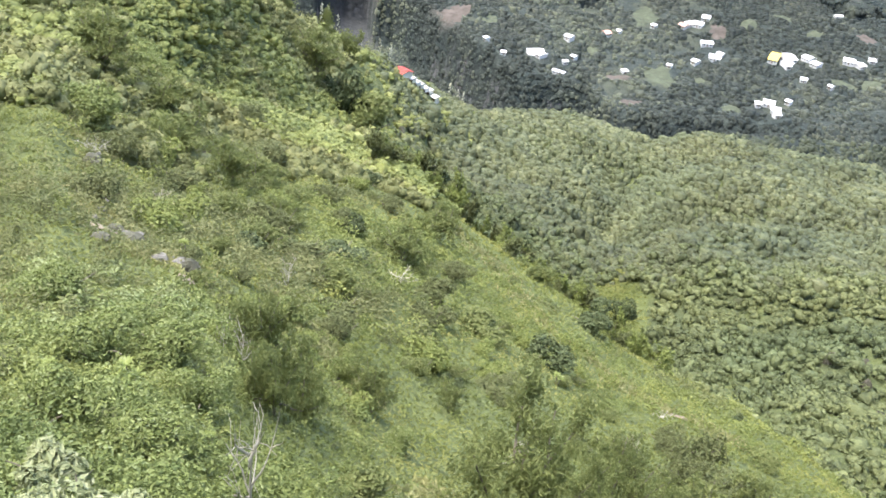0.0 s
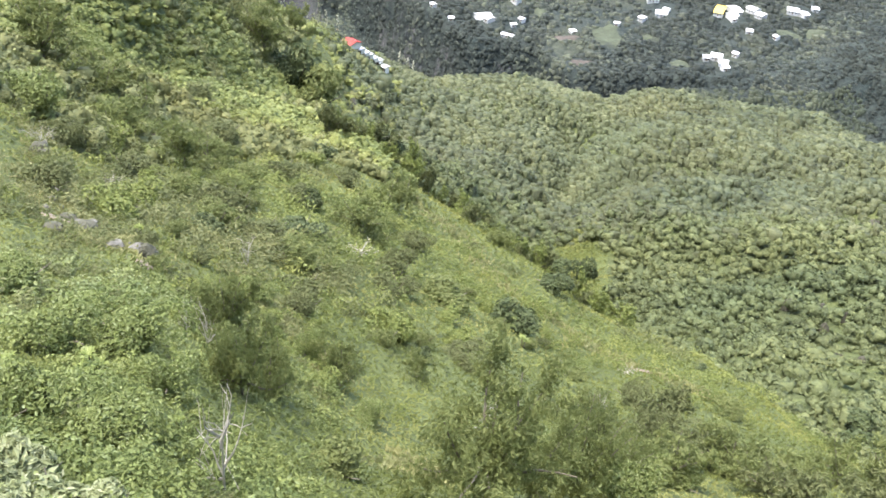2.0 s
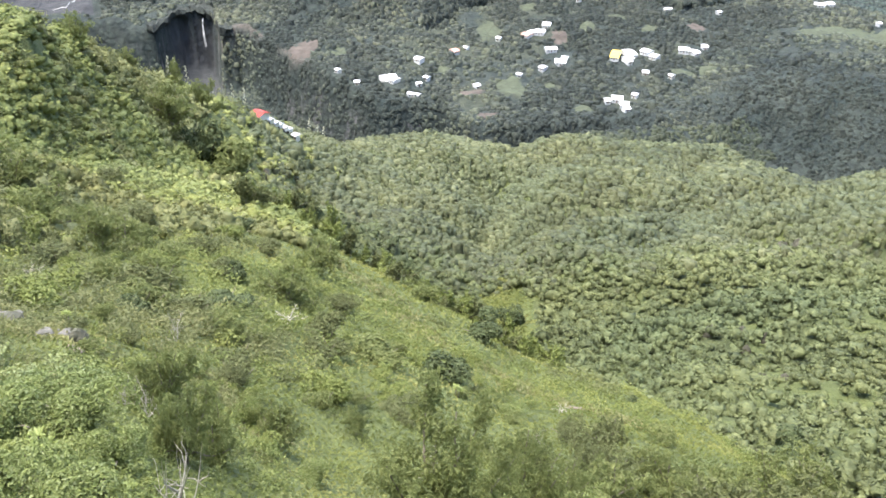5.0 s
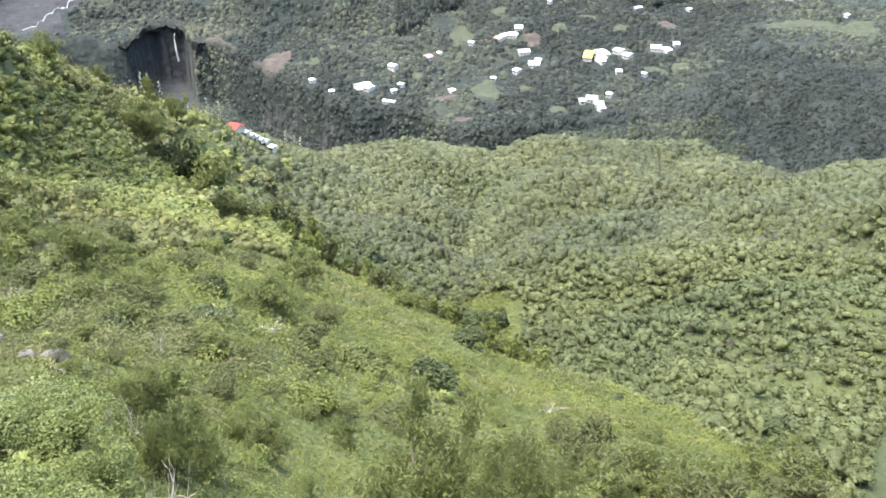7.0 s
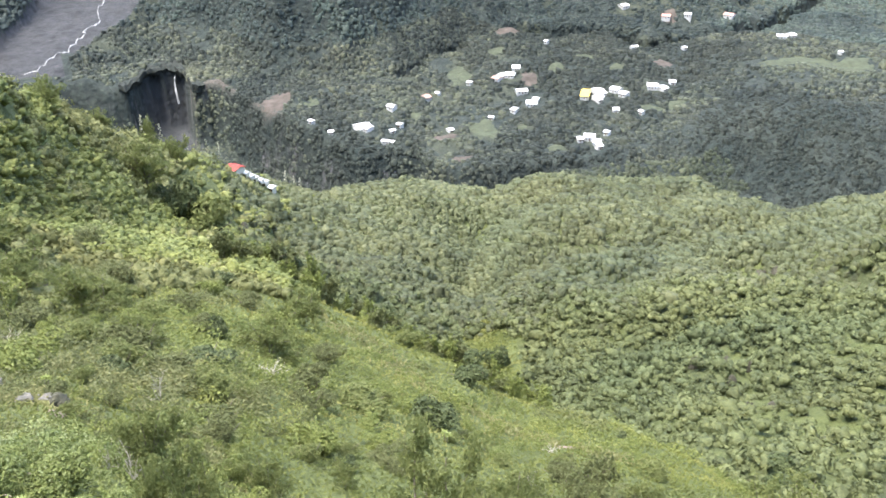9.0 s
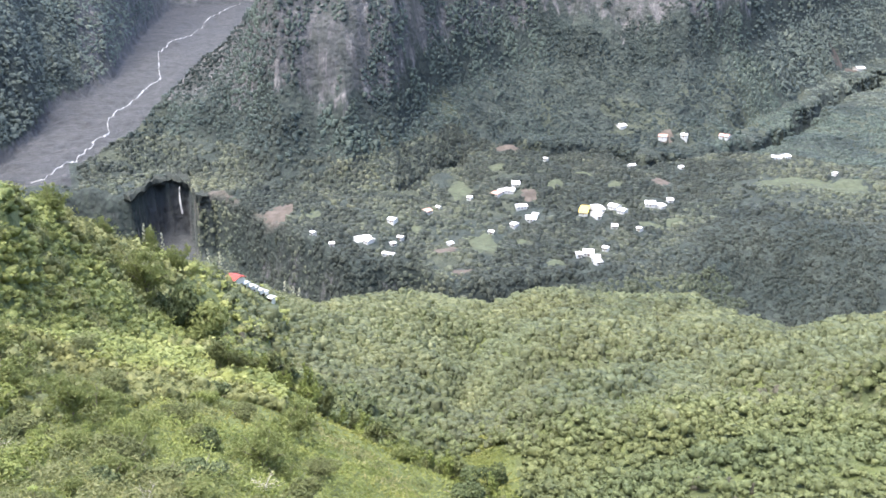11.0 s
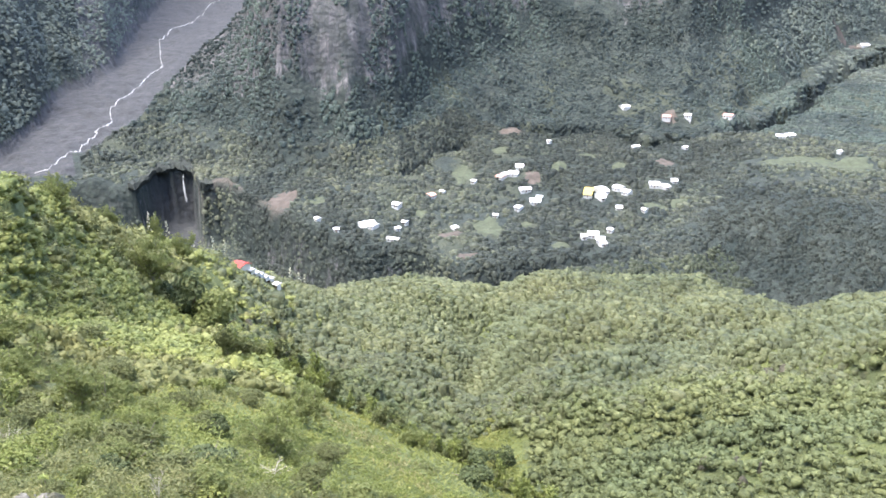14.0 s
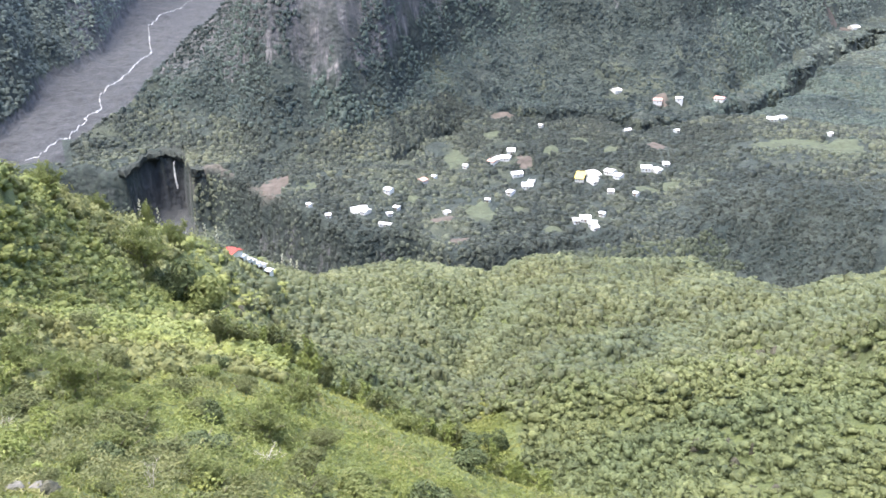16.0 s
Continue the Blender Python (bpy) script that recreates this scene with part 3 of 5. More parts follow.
def metal_sheet(name, colour, rough=0.45):
    """Corrugated roofing: fine ribs, faint rust and streaks."""
    m, nt, b = material(name, rough)
    streak = ramp(nt, noise_tex(nt, 0.8, 6, 0.7, (1, 0.2, 1)), [(0.25, tuple(c * 0.72 for c in colour)), (0.6, colour)])
    nt.links.new(streak, b.inputs["Base Color"])
    wave = node(nt, "ShaderNodeTexWave", Scale=4.0)
    nt.links.new(coords(nt), wave.inputs["Vector"])
    bumped(nt, b, wave.outputs["Fac"], 0.4, 0.03)
    return m


ROOF_WHITE = metal_sheet("white_sheet_roof", (0.86, 0.87, 0.88))
ROOF_GREY = metal_sheet("grey_sheet_roof", (0.55, 0.56, 0.57))
ROOF_RED = metal_sheet("red_sheet_roof", (0.36, 0.06, 0.045))
ROOF_PINK = metal_sheet("faded_red_sheet_roof", (0.55, 0.32, 0.26))
ROOF_YELLOW = metal_sheet("yellow_sheet_roof", (0.80, 0.60, 0.14))
WALL_WHITE = plain("whitewashed_wall", (0.74, 0.73, 0.70), 0.85, 0.08, 1.2, 0.01)
WALL_TAN = plain("bare_block_wall", (0.42, 0.38, 0.34), 0.9, 0.15, 1.2, 0.02)
DOOR = plain("brown_door", (0.20, 0.13, 0.09), 0.6, 0.15, 4.0)
GLASS = material("dark_window_glass", 0.08)[0]
GLASS.node_tree.nodes["Principled BSDF"].inputs["Base Color"].default_value = (0.03, 0.035, 0.04, 1)


def house(x, y, w, d, turn, roof, wall, label, group, lift=0.0):
    """A low village house: walls, a shallow gable roof with eaves, door, windows."""
    h = 2.7
    t = thing("house", label, "house", group)
    z = min(ground_z(x + a, y + b) for a in (-w / 2, w / 2) for b in (-d / 2, d / 2)) + lift
    base = ground_z(x, y) - z
    part("wall", mesh_of("wall", *box(-w / 2, w / 2, -d / 2, d / 2, -0.6, base + h), wall), t)
    rise, e, k = min(w, d) * 0.16, 0.5, 0.16
    zt = base + h
    for s in (-1, 1):
        v = np.array([(-w / 2 - e, 0, zt + rise), (w / 2 + e, 0, zt + rise), (w / 2 + e, s * (d / 2 + e), zt - 0.15), (-w / 2 - e, s * (d / 2 + e), zt - 0.15)], float)
        v = np.concatenate([v, v + (0, 0, k)])
        f = np.array([(0, 1, 2, 3), (4, 7, 6, 5), (0, 4, 5, 1), (1, 5, 6, 2), (2, 6, 7, 3), (3, 7, 4, 0)])
        part("roof", mesh_of("roof", v, f if s > 0 else f[:, ::-1], roof), t)
    for sx in (-1, 1):
        tri = np.array([(sx * w / 2, -d / 2, zt), (sx * w / 2, d / 2, zt), (sx * w / 2, 0, zt + rise)], float)
        gv = np.concatenate([tri, tri - (sx * 0.12, 0, 0)])
        part("gable", mesh_of("gable", gv, np.array([(0, 1, 2), (5, 4, 3), (0, 3, 4), (0, 4, 1), (1, 4, 5), (1, 5, 2), (2, 5, 3), (2, 3, 0)]), wall), t)
    part("door", mesh_of("door", *box(-0.45, 0.45, -d / 2 - 0.05, -d / 2 + 0.02, base + 0.02, base + 2.05), DOOR), t)
    for xx in (-w * 0.3, w * 0.3):
        win = part("window", mesh_of("window", *box(xx - 0.55, xx + 0.55, -d / 2 - 0.06, -d / 2 + 0.02, base + 0.95, base + 2.0), WALL_TAN), t)
        part("pane", mesh_of("pane", *box(xx - 0.47, xx + 0.47, -d / 2 - 0.075, -d / 2 - 0.05, base + 1.03, base + 1.92), GLASS), win)
    t.matrix_basis = pose(x, y, z, 0, 0, turn)
    return t


for row in HOUSES_A:
    house(*row, ROOF_WHITE, WALL_WHITE, "white sheet-roofed house among dark village trees", "village houses")
for row in HOUSES_B:
    house(*row, ROOF_WHITE, WALL_WHITE, "white-roofed house in the close village cluster", "village houses")
for row in HOUSES_C:
    house(*row, ROOF_WHITE, WALL_WHITE, "small white house on the far village terraces", "village houses")
for row, roof, label in zip(HOUSES_D, (ROOF_PINK, ROOF_YELLOW, ROOF_GREY, ROOF_PINK, ROOF_PINK, ROOF_PINK), (
        "house with a faded red roof among trees", "long house with a yellow sheet roof", "long low grey-roofed shed at the plateau edge",
        "far house with a faded red roof", "far house with a rusty pink roof", "low house with a rusty pink roof")):
    house(*row, roof, WALL_WHITE, label, "village houses")
house(*HILL_HOUSES[0], ROOF_RED, WALL_WHITE, "red-roofed house on the wooded spur's crest", "hill houses", 4.0)
for row in HILL_HOUSES[1:6]:
    house(*row, ROOF_GREY, WALL_WHITE, "small pale shed in a row down the spur", "hill houses", 2.8)
for row in HILL_HOUSES[6:]:
    house(*row, ROOF_WHITE, WALL_WHITE, "small white hut alone on the wooded spur", "hill houses", 1.2)


def drape(name, x, y, a, b, mat, label, category, lift=0.5):
    """A cleared patch, laid on the ground with an uneven edge and some thickness."""
    n = 40
    w = np.linspace(0, 2 * np.pi, n, endpoint=False)
    edge = 1 + 0.6 * value_noise(np.cos(w) * 2 + x, np.sin(w) * 2 + y, 5) + 0.5 * value_noise(np.cos(w) * 5 + y, np.sin(w) * 5 + x, 6)
    vs = []
    for q in (0.0, 0.25, 0.5, 0.75, 1.0):
        px, py = x + np.cos(w) * a * q * edge, y + np.sin(w) * b * q * edge
        vs.append(np.stack([px, py, height(px, py) + lift * (q < 0.9)], 1))
    v = np.concatenate(vs)
    i, j = np.meshgrid(np.arange(4), np.arange(n), indexing="ij")
    k = (j + 1) % n
    f = np.stack([i * n + j, (i + 1) * n + j, (i + 1) * n + k, i * n + k], -1).reshape(-1, 4)
    return tagged(new(name, mesh_of(name, v, f, mat, True)), label, category, kind="structure")


MEADOW = plain("meadow_grass", (0.063, 0.075, 0.05), 0.9, 0.35, 0.2, 0.2)
EARTH = plain("bare_earth", (0.085, 0.073, 0.064), 0.95, 0.35, 0.12, 0.2)
for k, row in enumerate(FIELDS):
    drape("field", *row, MEADOW, "light green cleared meadow between the village trees", "field")
for k, row in enumerate(SOILS):
    drape("bare_ground", *row, EARTH, "brownish bare earth clearing by the village", "clearing")

PATH_EARTH = plain("trodden_pinkish_earth", (0.19, 0.155, 0.122), 0.95, 0.3, 1.5, 0.05)
for row in NEAR_SOILS:
    drape("bare_patch", *row, PATH_EARTH, "pinkish bare earth showing through the grass", "earth", 0.12)

# ---- the stream on its gravel bed, and the waterfall ----
m, nt, b = material("white_water", 0.25)
nt.links.new(ramp(nt, noise_tex(nt, 0.15, 6, 0.7), [(0.35, (0.12, 0.125, 0.13)), (0.6, (0.5, 0.51, 0.51))]), b.inputs["Base Color"])
WATER = m
px, py = np.array(STREAM, float).T
t0 = np.arange(len(px))
tt = np.linspace(0, len(px) - 1, 260)
wx = np.interp(tt, t0, px) + fbm(tt * 0.9, tt * 0, 81) * 8
wy = np.interp(tt, t0, py) + fbm(tt * 0.9, tt * 0 + 9, 82) * 14
across = np.stack([np.gradient(wy), -np.gradient(wx)], 1)
across /= np.linalg.norm(across, axis=1, keepdims=True)
half = (0.3 + np.hypot(wx, wy) / 2200) * (0.45 + 1.9 * np.abs(fbm(tt * 3.1, tt * 0, 83)))
mid = np.stack([wx, wy, height(wx, wy) + 1.3], 1)
lx, ly = wx - across[:, 0] * half, wy - across[:, 1] * half
rx, ry = wx + across[:, 0] * half, wy + across[:, 1] * half
v = np.concatenate([np.stack([lx, ly, height(lx, ly) + 0.6], 1), mid, np.stack([rx, ry, height(rx, ry) + 0.6], 1)])
n = len(tt)
i = np.arange(n - 1)
f = np.concatenate([np.stack([i + o, i + o + n, i + o + n + 1, i + o + 1], 1) for o in (0, n)])
tagged(new("water", mesh_of("stream", v, f, WATER, True)), "white mountain stream winding down a grey gravel bed", "stream", kind="structure")

FALL_TOP, FALL_FOOT = (-267, 914), (-263, 900)
n = 24
q = np.linspace(0, 1, n)
cx, cy = FALL_TOP[0] + (FALL_FOOT[0] - FALL_TOP[0]) * q ** 1.5, FALL_TOP[1] + (FALL_FOOT[1] - FALL_TOP[1]) * q ** 0.6
cz = -8 - 25 * q
hw = 0.45 + 0.5 * q + 0.5 * fbm(q * 9, q * 0, 84)
v = np.concatenate([np.stack([cx - hw, cy + 0.8, cz], 1), np.stack([cx, cy - 0.8, cz], 1), np.stack([cx + hw, cy + 0.8, cz], 1)])
i = np.arange(n - 1)
f = np.concatenate([np.stack([i + o, i + o + 1, i + o + n + 1, i + o + n], 1) for o in (0, n)])
tagged(new("waterfall", mesh_of("waterfall", v, f, WATER, True)), "thin white waterfall dropping into a dark rock bowl", "waterfall", kind="structure")

# the overhanging lip of the bowl: a thick arch of rock and turf
w = np.linspace(-19.6, -14.6, 91)
ra, _ = along(RIM, w)
lip = []
for k, (reach, low) in enumerate(((22, 0.6), (-9, 0.6), (-12, -2.0), (-9, -6.0), (22, -8.0))):
    a = np.radians(w)
    q = ra + reach * (1 - 0.75 * ((w + 17.1) / 2.5) ** 4) + fbm(w * 3, w * 0 + k, 91) * 6
    lip.append(np.stack([q * np.sin(a), q * np.cos(a), low + fbm(w * 3, w * 0 + k, 92) * 3], 1))
v = np.concatenate(lip)
n = len(w)
i, j = np.meshgrid(np.arange(5), np.arange(n - 1), indexing="ij")
k = (i + 1) % 5
f = np.stack([i * n + j, k * n + j, k * n + j + 1, i * n + j + 1], -1).reshape(-1, 4)
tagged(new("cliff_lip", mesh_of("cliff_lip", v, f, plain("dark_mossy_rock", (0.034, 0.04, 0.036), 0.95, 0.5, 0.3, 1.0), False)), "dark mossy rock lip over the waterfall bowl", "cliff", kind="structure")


# ---- woods ----
def valley_cover(x, y, z):
    az, r = polar(x, y)
    rw = along(BROW, az)[0]
    left = 1 - step(-16, -9, az)
    c = step(4, 12, r - rw - left * 25 * (0.5 + fbm(x / 30, y / 30, 44))) * (1 - step(22, 30, r - along(CREST, az)[0]))
    c *= 1 - ((to_path(x, y, GULLY) < 8.0 + 7 * fbm(x / 7, y / 7, 88)) & (r < 245)) * 1.0
    c *= 1 - left * (r < 330)
    c *= 1 - 0.5 * step(0.14, 0.26, fbm(x / 24, y / 24, 55)) * step(8, 14, az) * (r < 190)
    return c * ~in_clearing(x, y)


def valley_tone(x, y, z):
    az, r = polar(x, y)
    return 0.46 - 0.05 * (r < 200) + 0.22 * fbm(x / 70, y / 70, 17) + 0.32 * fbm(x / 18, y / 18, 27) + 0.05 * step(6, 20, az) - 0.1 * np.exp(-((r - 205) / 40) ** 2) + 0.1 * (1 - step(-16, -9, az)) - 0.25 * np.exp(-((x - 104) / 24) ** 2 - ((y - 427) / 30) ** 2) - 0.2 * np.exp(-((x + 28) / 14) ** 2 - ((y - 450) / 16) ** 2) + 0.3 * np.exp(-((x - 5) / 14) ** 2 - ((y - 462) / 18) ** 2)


def wood(name, gap, x0, x1, y0, y1, near, far, wide, mat, label, tall=(0.7, 1.15), cards=42, leaf=0.15, core=0.66, dense=0.56):
    """Crowns side by side over a stretch of the plan, where the valley is wooded."""
    x, y = (q.ravel() for q in np.meshgrid(np.arange(x0, x1, gap), np.arange(y0, y1, gap)))
    x, y = x + rng.uniform(-0.6, 0.6, len(x)) * gap, y + rng.uniform(-0.6, 0.6, len(x)) * gap
    az, r = polar(x, y)
    keep = (az > -38) & (az < 31) & (r > near) & (r < far)
    keep &= rng.uniform(size=len(x)) < step(near, near + (60 if near > 100 else 4), r) * (1 - step(far - 60, far, r))
    keep[keep] &= valley_cover(x[keep], y[keep], 0) > rng.uniform(0, 1, keep.sum())
    w = wide[0] + wide[1] * r
    keep &= rng.uniform(size=len(x)) < (gap / (dense * w)) ** 2
    x, y, w = x[keep], y[keep], w[keep]
    size = w * rng.uniform(0.6, 1.45, len(x)) * np.where(rng.uniform(size=len(x)) < 0.06, 1.5, 1.0)
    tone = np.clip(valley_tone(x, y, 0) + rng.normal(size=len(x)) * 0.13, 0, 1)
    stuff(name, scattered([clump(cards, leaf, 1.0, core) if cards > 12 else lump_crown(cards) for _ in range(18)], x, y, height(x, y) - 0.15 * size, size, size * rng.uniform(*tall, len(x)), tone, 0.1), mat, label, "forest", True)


wood("forest", 1.5, -80, 150, 40, 284, 58, 282, (2.2, 0.007), LEAF_THICKET, "small round green trees and bushes thickly covering the near valley sides", (0.75, 1.25), 38, 0.155, 0.7, 0.6)
wood("valley_forest", 2.2, -150, 250, 200, 600, 218, 640, (1.9, 0.0036), LEAF_FOREST, "dense round-crowned green forest filling the valley head", (0.75, 1.25), 10, 0.2, 0.8, 0.55)

x, y = np.array(PALE_WOOD)[:, None, :].repeat(11, 1).reshape(-1, 2).T
x, y = x + rng.normal(size=len(x)) * 9, y + rng.normal(size=len(x)) * 16
size = rng.uniform(2.2, 4.4, len(x))
stuff("pale_trees", scattered([crown(40, 1, 0.24, 0.3, 0.6) for _ in range(4)], x, y, height(x, y), size, size * 1.15, toned(len(x), 0.3, 0.2)), LEAF_PALE, "pale silvery trees scattered near the crest", "forest")

x, y = np.concatenate([np.array(wedge(8200, -50, -8, 60, 400, 0)), np.array(wedge(3600, -31, -17, 95, 300, 0))], 1)
az, r = polar(x, y)
keep = (r > along(BROW, az)[0] * 0.8) & (r < along(CREST, az)[0] + 20) & (rng.uniform(size=len(x)) < 1 - step(-12, -8, az)) & ~in_clearing(x, y)
keep &= rng.uniform(size=len(x)) < 0.97 + 0.5 * fbm(x / 35, y / 35, 45)
x, y, r = x[keep], y[keep], r[keep]
size = (1.0 + 0.012 * r) * rng.uniform(0.6, 1.7, len(x))
tone = np.clip(0.5 + 0.7 * fbm(x / 40, y / 40, 19) + rng.normal(size=len(x)) * 0.16, 0, 1)
dark = fbm(x / 28, y / 28, 46) + rng.normal(size=len(x)) * 0.1 > 0.17
for name, mat, pick, label in (("hillside_scrub", LEAF_HILL, ~dark, "bright green scrub over the wooded spur"), ("hillside_trees", LEAF_HILL_OLIVE, dark, "olive green trees and tall bushes over the spur")):
    up = size[pick] * (0.8 if mat is LEAF_HILL else 1.1) * rng.uniform(0.75, 1.15, pick.sum())
    stuff(name, scattered([clump(30, 0.14, 1.0, 0.7) for _ in range(12)], x[pick], y[pick], height(x[pick], y[pick]) - 0.2 * size[pick], size[pick], up, tone[pick], 0.13), mat, label, "shrub", True)


def far_cover(x, y, z):
    az, r = polar(x, y)
    c = step(30, 40, r - along(CREST, az)[0])
    open_ground = step(0.2, 0.28, fbm(x / 34, y / 34, 33) - 0.35 * fbm(x / 9, y / 9, 34)) * (r > along(RIM, az)[0] + 10) * (z < 40) * 0.75
    c *= 1 - open_ground
    c *= 1 - ((az < -11) & (r > 1040) & (z < 14)) * 1.0
    c *= 1 - ((az < -22) & (r > along(RIM, az)[0] + 15) & (z < 14)) * 1.0
    c *= 1 - ((az > -18.3) & (az < -15.75) & (z < -2) & (r > 850)) * 1.0
    c *= 1 - ((to_path(x, y, BACK_GORGE) < 8) & (z < -10) & (az > -3)) * 1.0
    cliff = step(0, 30, r - table(MASSIF_FOOT, az) - table(APRON, az)) * (az > -23)
    bare_rock = step(-0.1, 0.05, fbm(x / 15, y / 60 + z / 48, 35) + 0.5 * fbm(x / 60, y / 60, 36) - 0.03)
    c *= 1 - 0.93 * cliff * bare_rock * step(-12, -9, az)
    off = r - along(RIM, az)[0] - rim_wobble(az)
    c *= 1 - ((off > -5) & (off < 6) & (az > -16) & (az < -10.5) & (fbm(x / 18, y / 18, 58) > -0.05)) * 0.85
    return c * ~in_clearing(x, y, 1.05)


def far_tone(x, y, z):
    az, r = polar(x, y)
    # greener growth by the fall and on the terrace's top
    lighter = np.exp(-((az + 14.7) / 1.2) ** 2) * step(-6, -14, z) * 0.5 + 0.2 * step(17, 22, az) * step(14, 24, z) * (z < 60)
    # tone raised far off for haze, lowered below the rim as painted shade
    lighter = lighter + 0.45 * (az < -18) * step(1000, 1100, r) + 0.25 * step(12, 18, az) * step(1050, 1200, r) + 0.2 * (z < -8) * (az < 2) - 0.25 * step(5, 9, az) * (r < along(RIM, az)[0] - 5)
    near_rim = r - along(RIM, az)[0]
    # light green terraces, and more painted shade on the face in the east
    lighter = lighter + 0.4 * step(12, 13.5, az) * (1 - step(16, 17.5, az)) * step(-70, -30, near_rim) * (1 - step(60, 120, near_rim)) + 0.35 * step(17, 20, az) * step(40, 90, near_rim) * (r < 1300) - 0.2 * step(16.5, 18, az) * (near_rim < 8)
    # crowns in the back gorge darkened, its shade put into the tone
    lighter = lighter + 0.16 * step(50, 90, z) * (az > -8) - 0.25 * (z < 25) * (r < 1060) * (az > -12) - 0.3 * (to_path(x, y, BACK_GORGE) < 20) * (az > -3)
    return 0.42 + 1.0 * fbm(x / 90, y / 90, 18) + 0.4 * fbm(x / 25, y / 25, 28) + lighter


def slope_of(x, y):
    return np.hypot(height(x + 4, y) - height(x - 4, y), height(x, y + 4) - height(x, y - 4)) / 8


def to_rim(x, y):
    az, r = polar(x, y)
    return r - along(RIM, az)[0] - rim_wobble(az)


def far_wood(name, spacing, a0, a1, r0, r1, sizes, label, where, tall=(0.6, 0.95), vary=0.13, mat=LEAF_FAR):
    """Crowns close together over far ground, as many to the square metre on steep faces as on flat land."""
    n = int(math.radians(a1 - a0) / 2 * (r1 ** 2 - r0 ** 2) / spacing ** 2 * 2.6)
    x, y = wedge(n, a0, a1, r0, r1)
    ok = where(x, y)
    x, y = x[ok], y[ok]
    z = height(x, y)
    keep = (rng.uniform(0, 2.6, len(x)) < np.sqrt(1 + np.minimum(slope_of(x, y), 2.4) ** 2)) & (far_cover(x, y, z) > rng.uniform(0.1, 0.9, len(x)))
    x, y, z = x[keep], y[keep], z[keep]
    size = rng.uniform(*sizes, len(x)) * np.where(rng.uniform(size=len(x)) < 0.1, 1.6, 1.0)
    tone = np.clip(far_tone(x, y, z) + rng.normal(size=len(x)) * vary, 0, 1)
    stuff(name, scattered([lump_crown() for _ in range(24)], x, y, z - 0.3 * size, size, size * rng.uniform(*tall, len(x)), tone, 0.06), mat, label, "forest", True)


# Haze put into the leaf colours: greyed for the village, paler for the mountain
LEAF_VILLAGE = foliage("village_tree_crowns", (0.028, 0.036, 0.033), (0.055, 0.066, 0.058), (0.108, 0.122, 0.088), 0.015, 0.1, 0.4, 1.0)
LEAF_MOUNTAIN = foliage("hazed_mountain_crowns", (0.058, 0.075, 0.072), (0.09, 0.112, 0.104), (0.125, 0.15, 0.132), 0.012, 0.1, 0.25, 1.2, 0.25)
LEAF_SPUR = foliage("spur_tree_crowns", (0.052, 0.064, 0.045), (0.09, 0.107, 0.071), (0.145, 0.164, 0.104), 0.02, 0.12, 0.5, 0.8)


def on_spur(x, y):
    az, r = polar(x, y)
    rs = along(BACK_SPUR, az)[0]
    return (az > 4) & (az < 18.5 + 7 * fbm(x / 22, y / 22, 66)) & (r > along(CREST, az)[0] + 28) & (r < rs + 4 + 16 * fbm(x / 16, y / 16, 67))


far_wood("spur_woods", 2.8, 3, 24, 500, 760, (2.6, 5.0), "mid green woods on the low spur above the gorge", on_spur, (0.7, 1.1), 0.2, LEAF_SPUR)
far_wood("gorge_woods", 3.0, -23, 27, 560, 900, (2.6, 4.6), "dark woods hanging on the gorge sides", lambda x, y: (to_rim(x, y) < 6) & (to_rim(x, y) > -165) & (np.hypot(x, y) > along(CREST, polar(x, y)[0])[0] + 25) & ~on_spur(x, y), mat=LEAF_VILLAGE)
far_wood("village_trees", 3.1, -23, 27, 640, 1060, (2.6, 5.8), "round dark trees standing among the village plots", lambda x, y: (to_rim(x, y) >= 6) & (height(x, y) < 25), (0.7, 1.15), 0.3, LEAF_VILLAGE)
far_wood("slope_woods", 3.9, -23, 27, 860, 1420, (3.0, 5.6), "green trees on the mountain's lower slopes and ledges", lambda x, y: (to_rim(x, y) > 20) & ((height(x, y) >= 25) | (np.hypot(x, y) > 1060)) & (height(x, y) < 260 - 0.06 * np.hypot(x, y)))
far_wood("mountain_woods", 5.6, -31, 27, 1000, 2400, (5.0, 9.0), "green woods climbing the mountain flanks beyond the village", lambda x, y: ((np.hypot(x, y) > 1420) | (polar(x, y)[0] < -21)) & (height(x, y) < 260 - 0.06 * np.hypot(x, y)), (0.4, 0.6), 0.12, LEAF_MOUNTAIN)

# ---- the near slope: grass, fern, low scrub ----
x, y = wedge(112000, -50, 34, 4.5, 170, 0)
az, r = polar(x, y)
edge = along(BROW, az)[0] + 14 + 40 * (1 - step(-18, -8, az))
keep = r < edge
x, y, r = x[keep], y[keep], r[keep]
hx, hy = wedge(9000, -52, -10, 105, 340, 0)
ok = np.hypot(hx, hy) < along(CREST, polar(hx, hy)[0])[0] + 5
x, y = np.r_[x, hx[ok]], np.r_[y, hy[ok]]
gt = rng.uniform(0, 2.4, 3500)
gp = np.array(GULLY, float)
x = np.r_[x, np.interp(gt, np.arange(len(gp)), gp[:, 0]) + rng.normal(size=len(gt)) * 3.5]
y = np.r_[y, np.interp(gt, np.arange(len(gp)), gp[:, 1]) + rng.normal(size=len(gt)) * 3.0]
r = np.hypot(x, y)
s = 0.04 + 0.0046 * r
p = np.stack([x, y, height(x, y) + s * rng.uniform(0.1, 0.8, len(x))], 1)
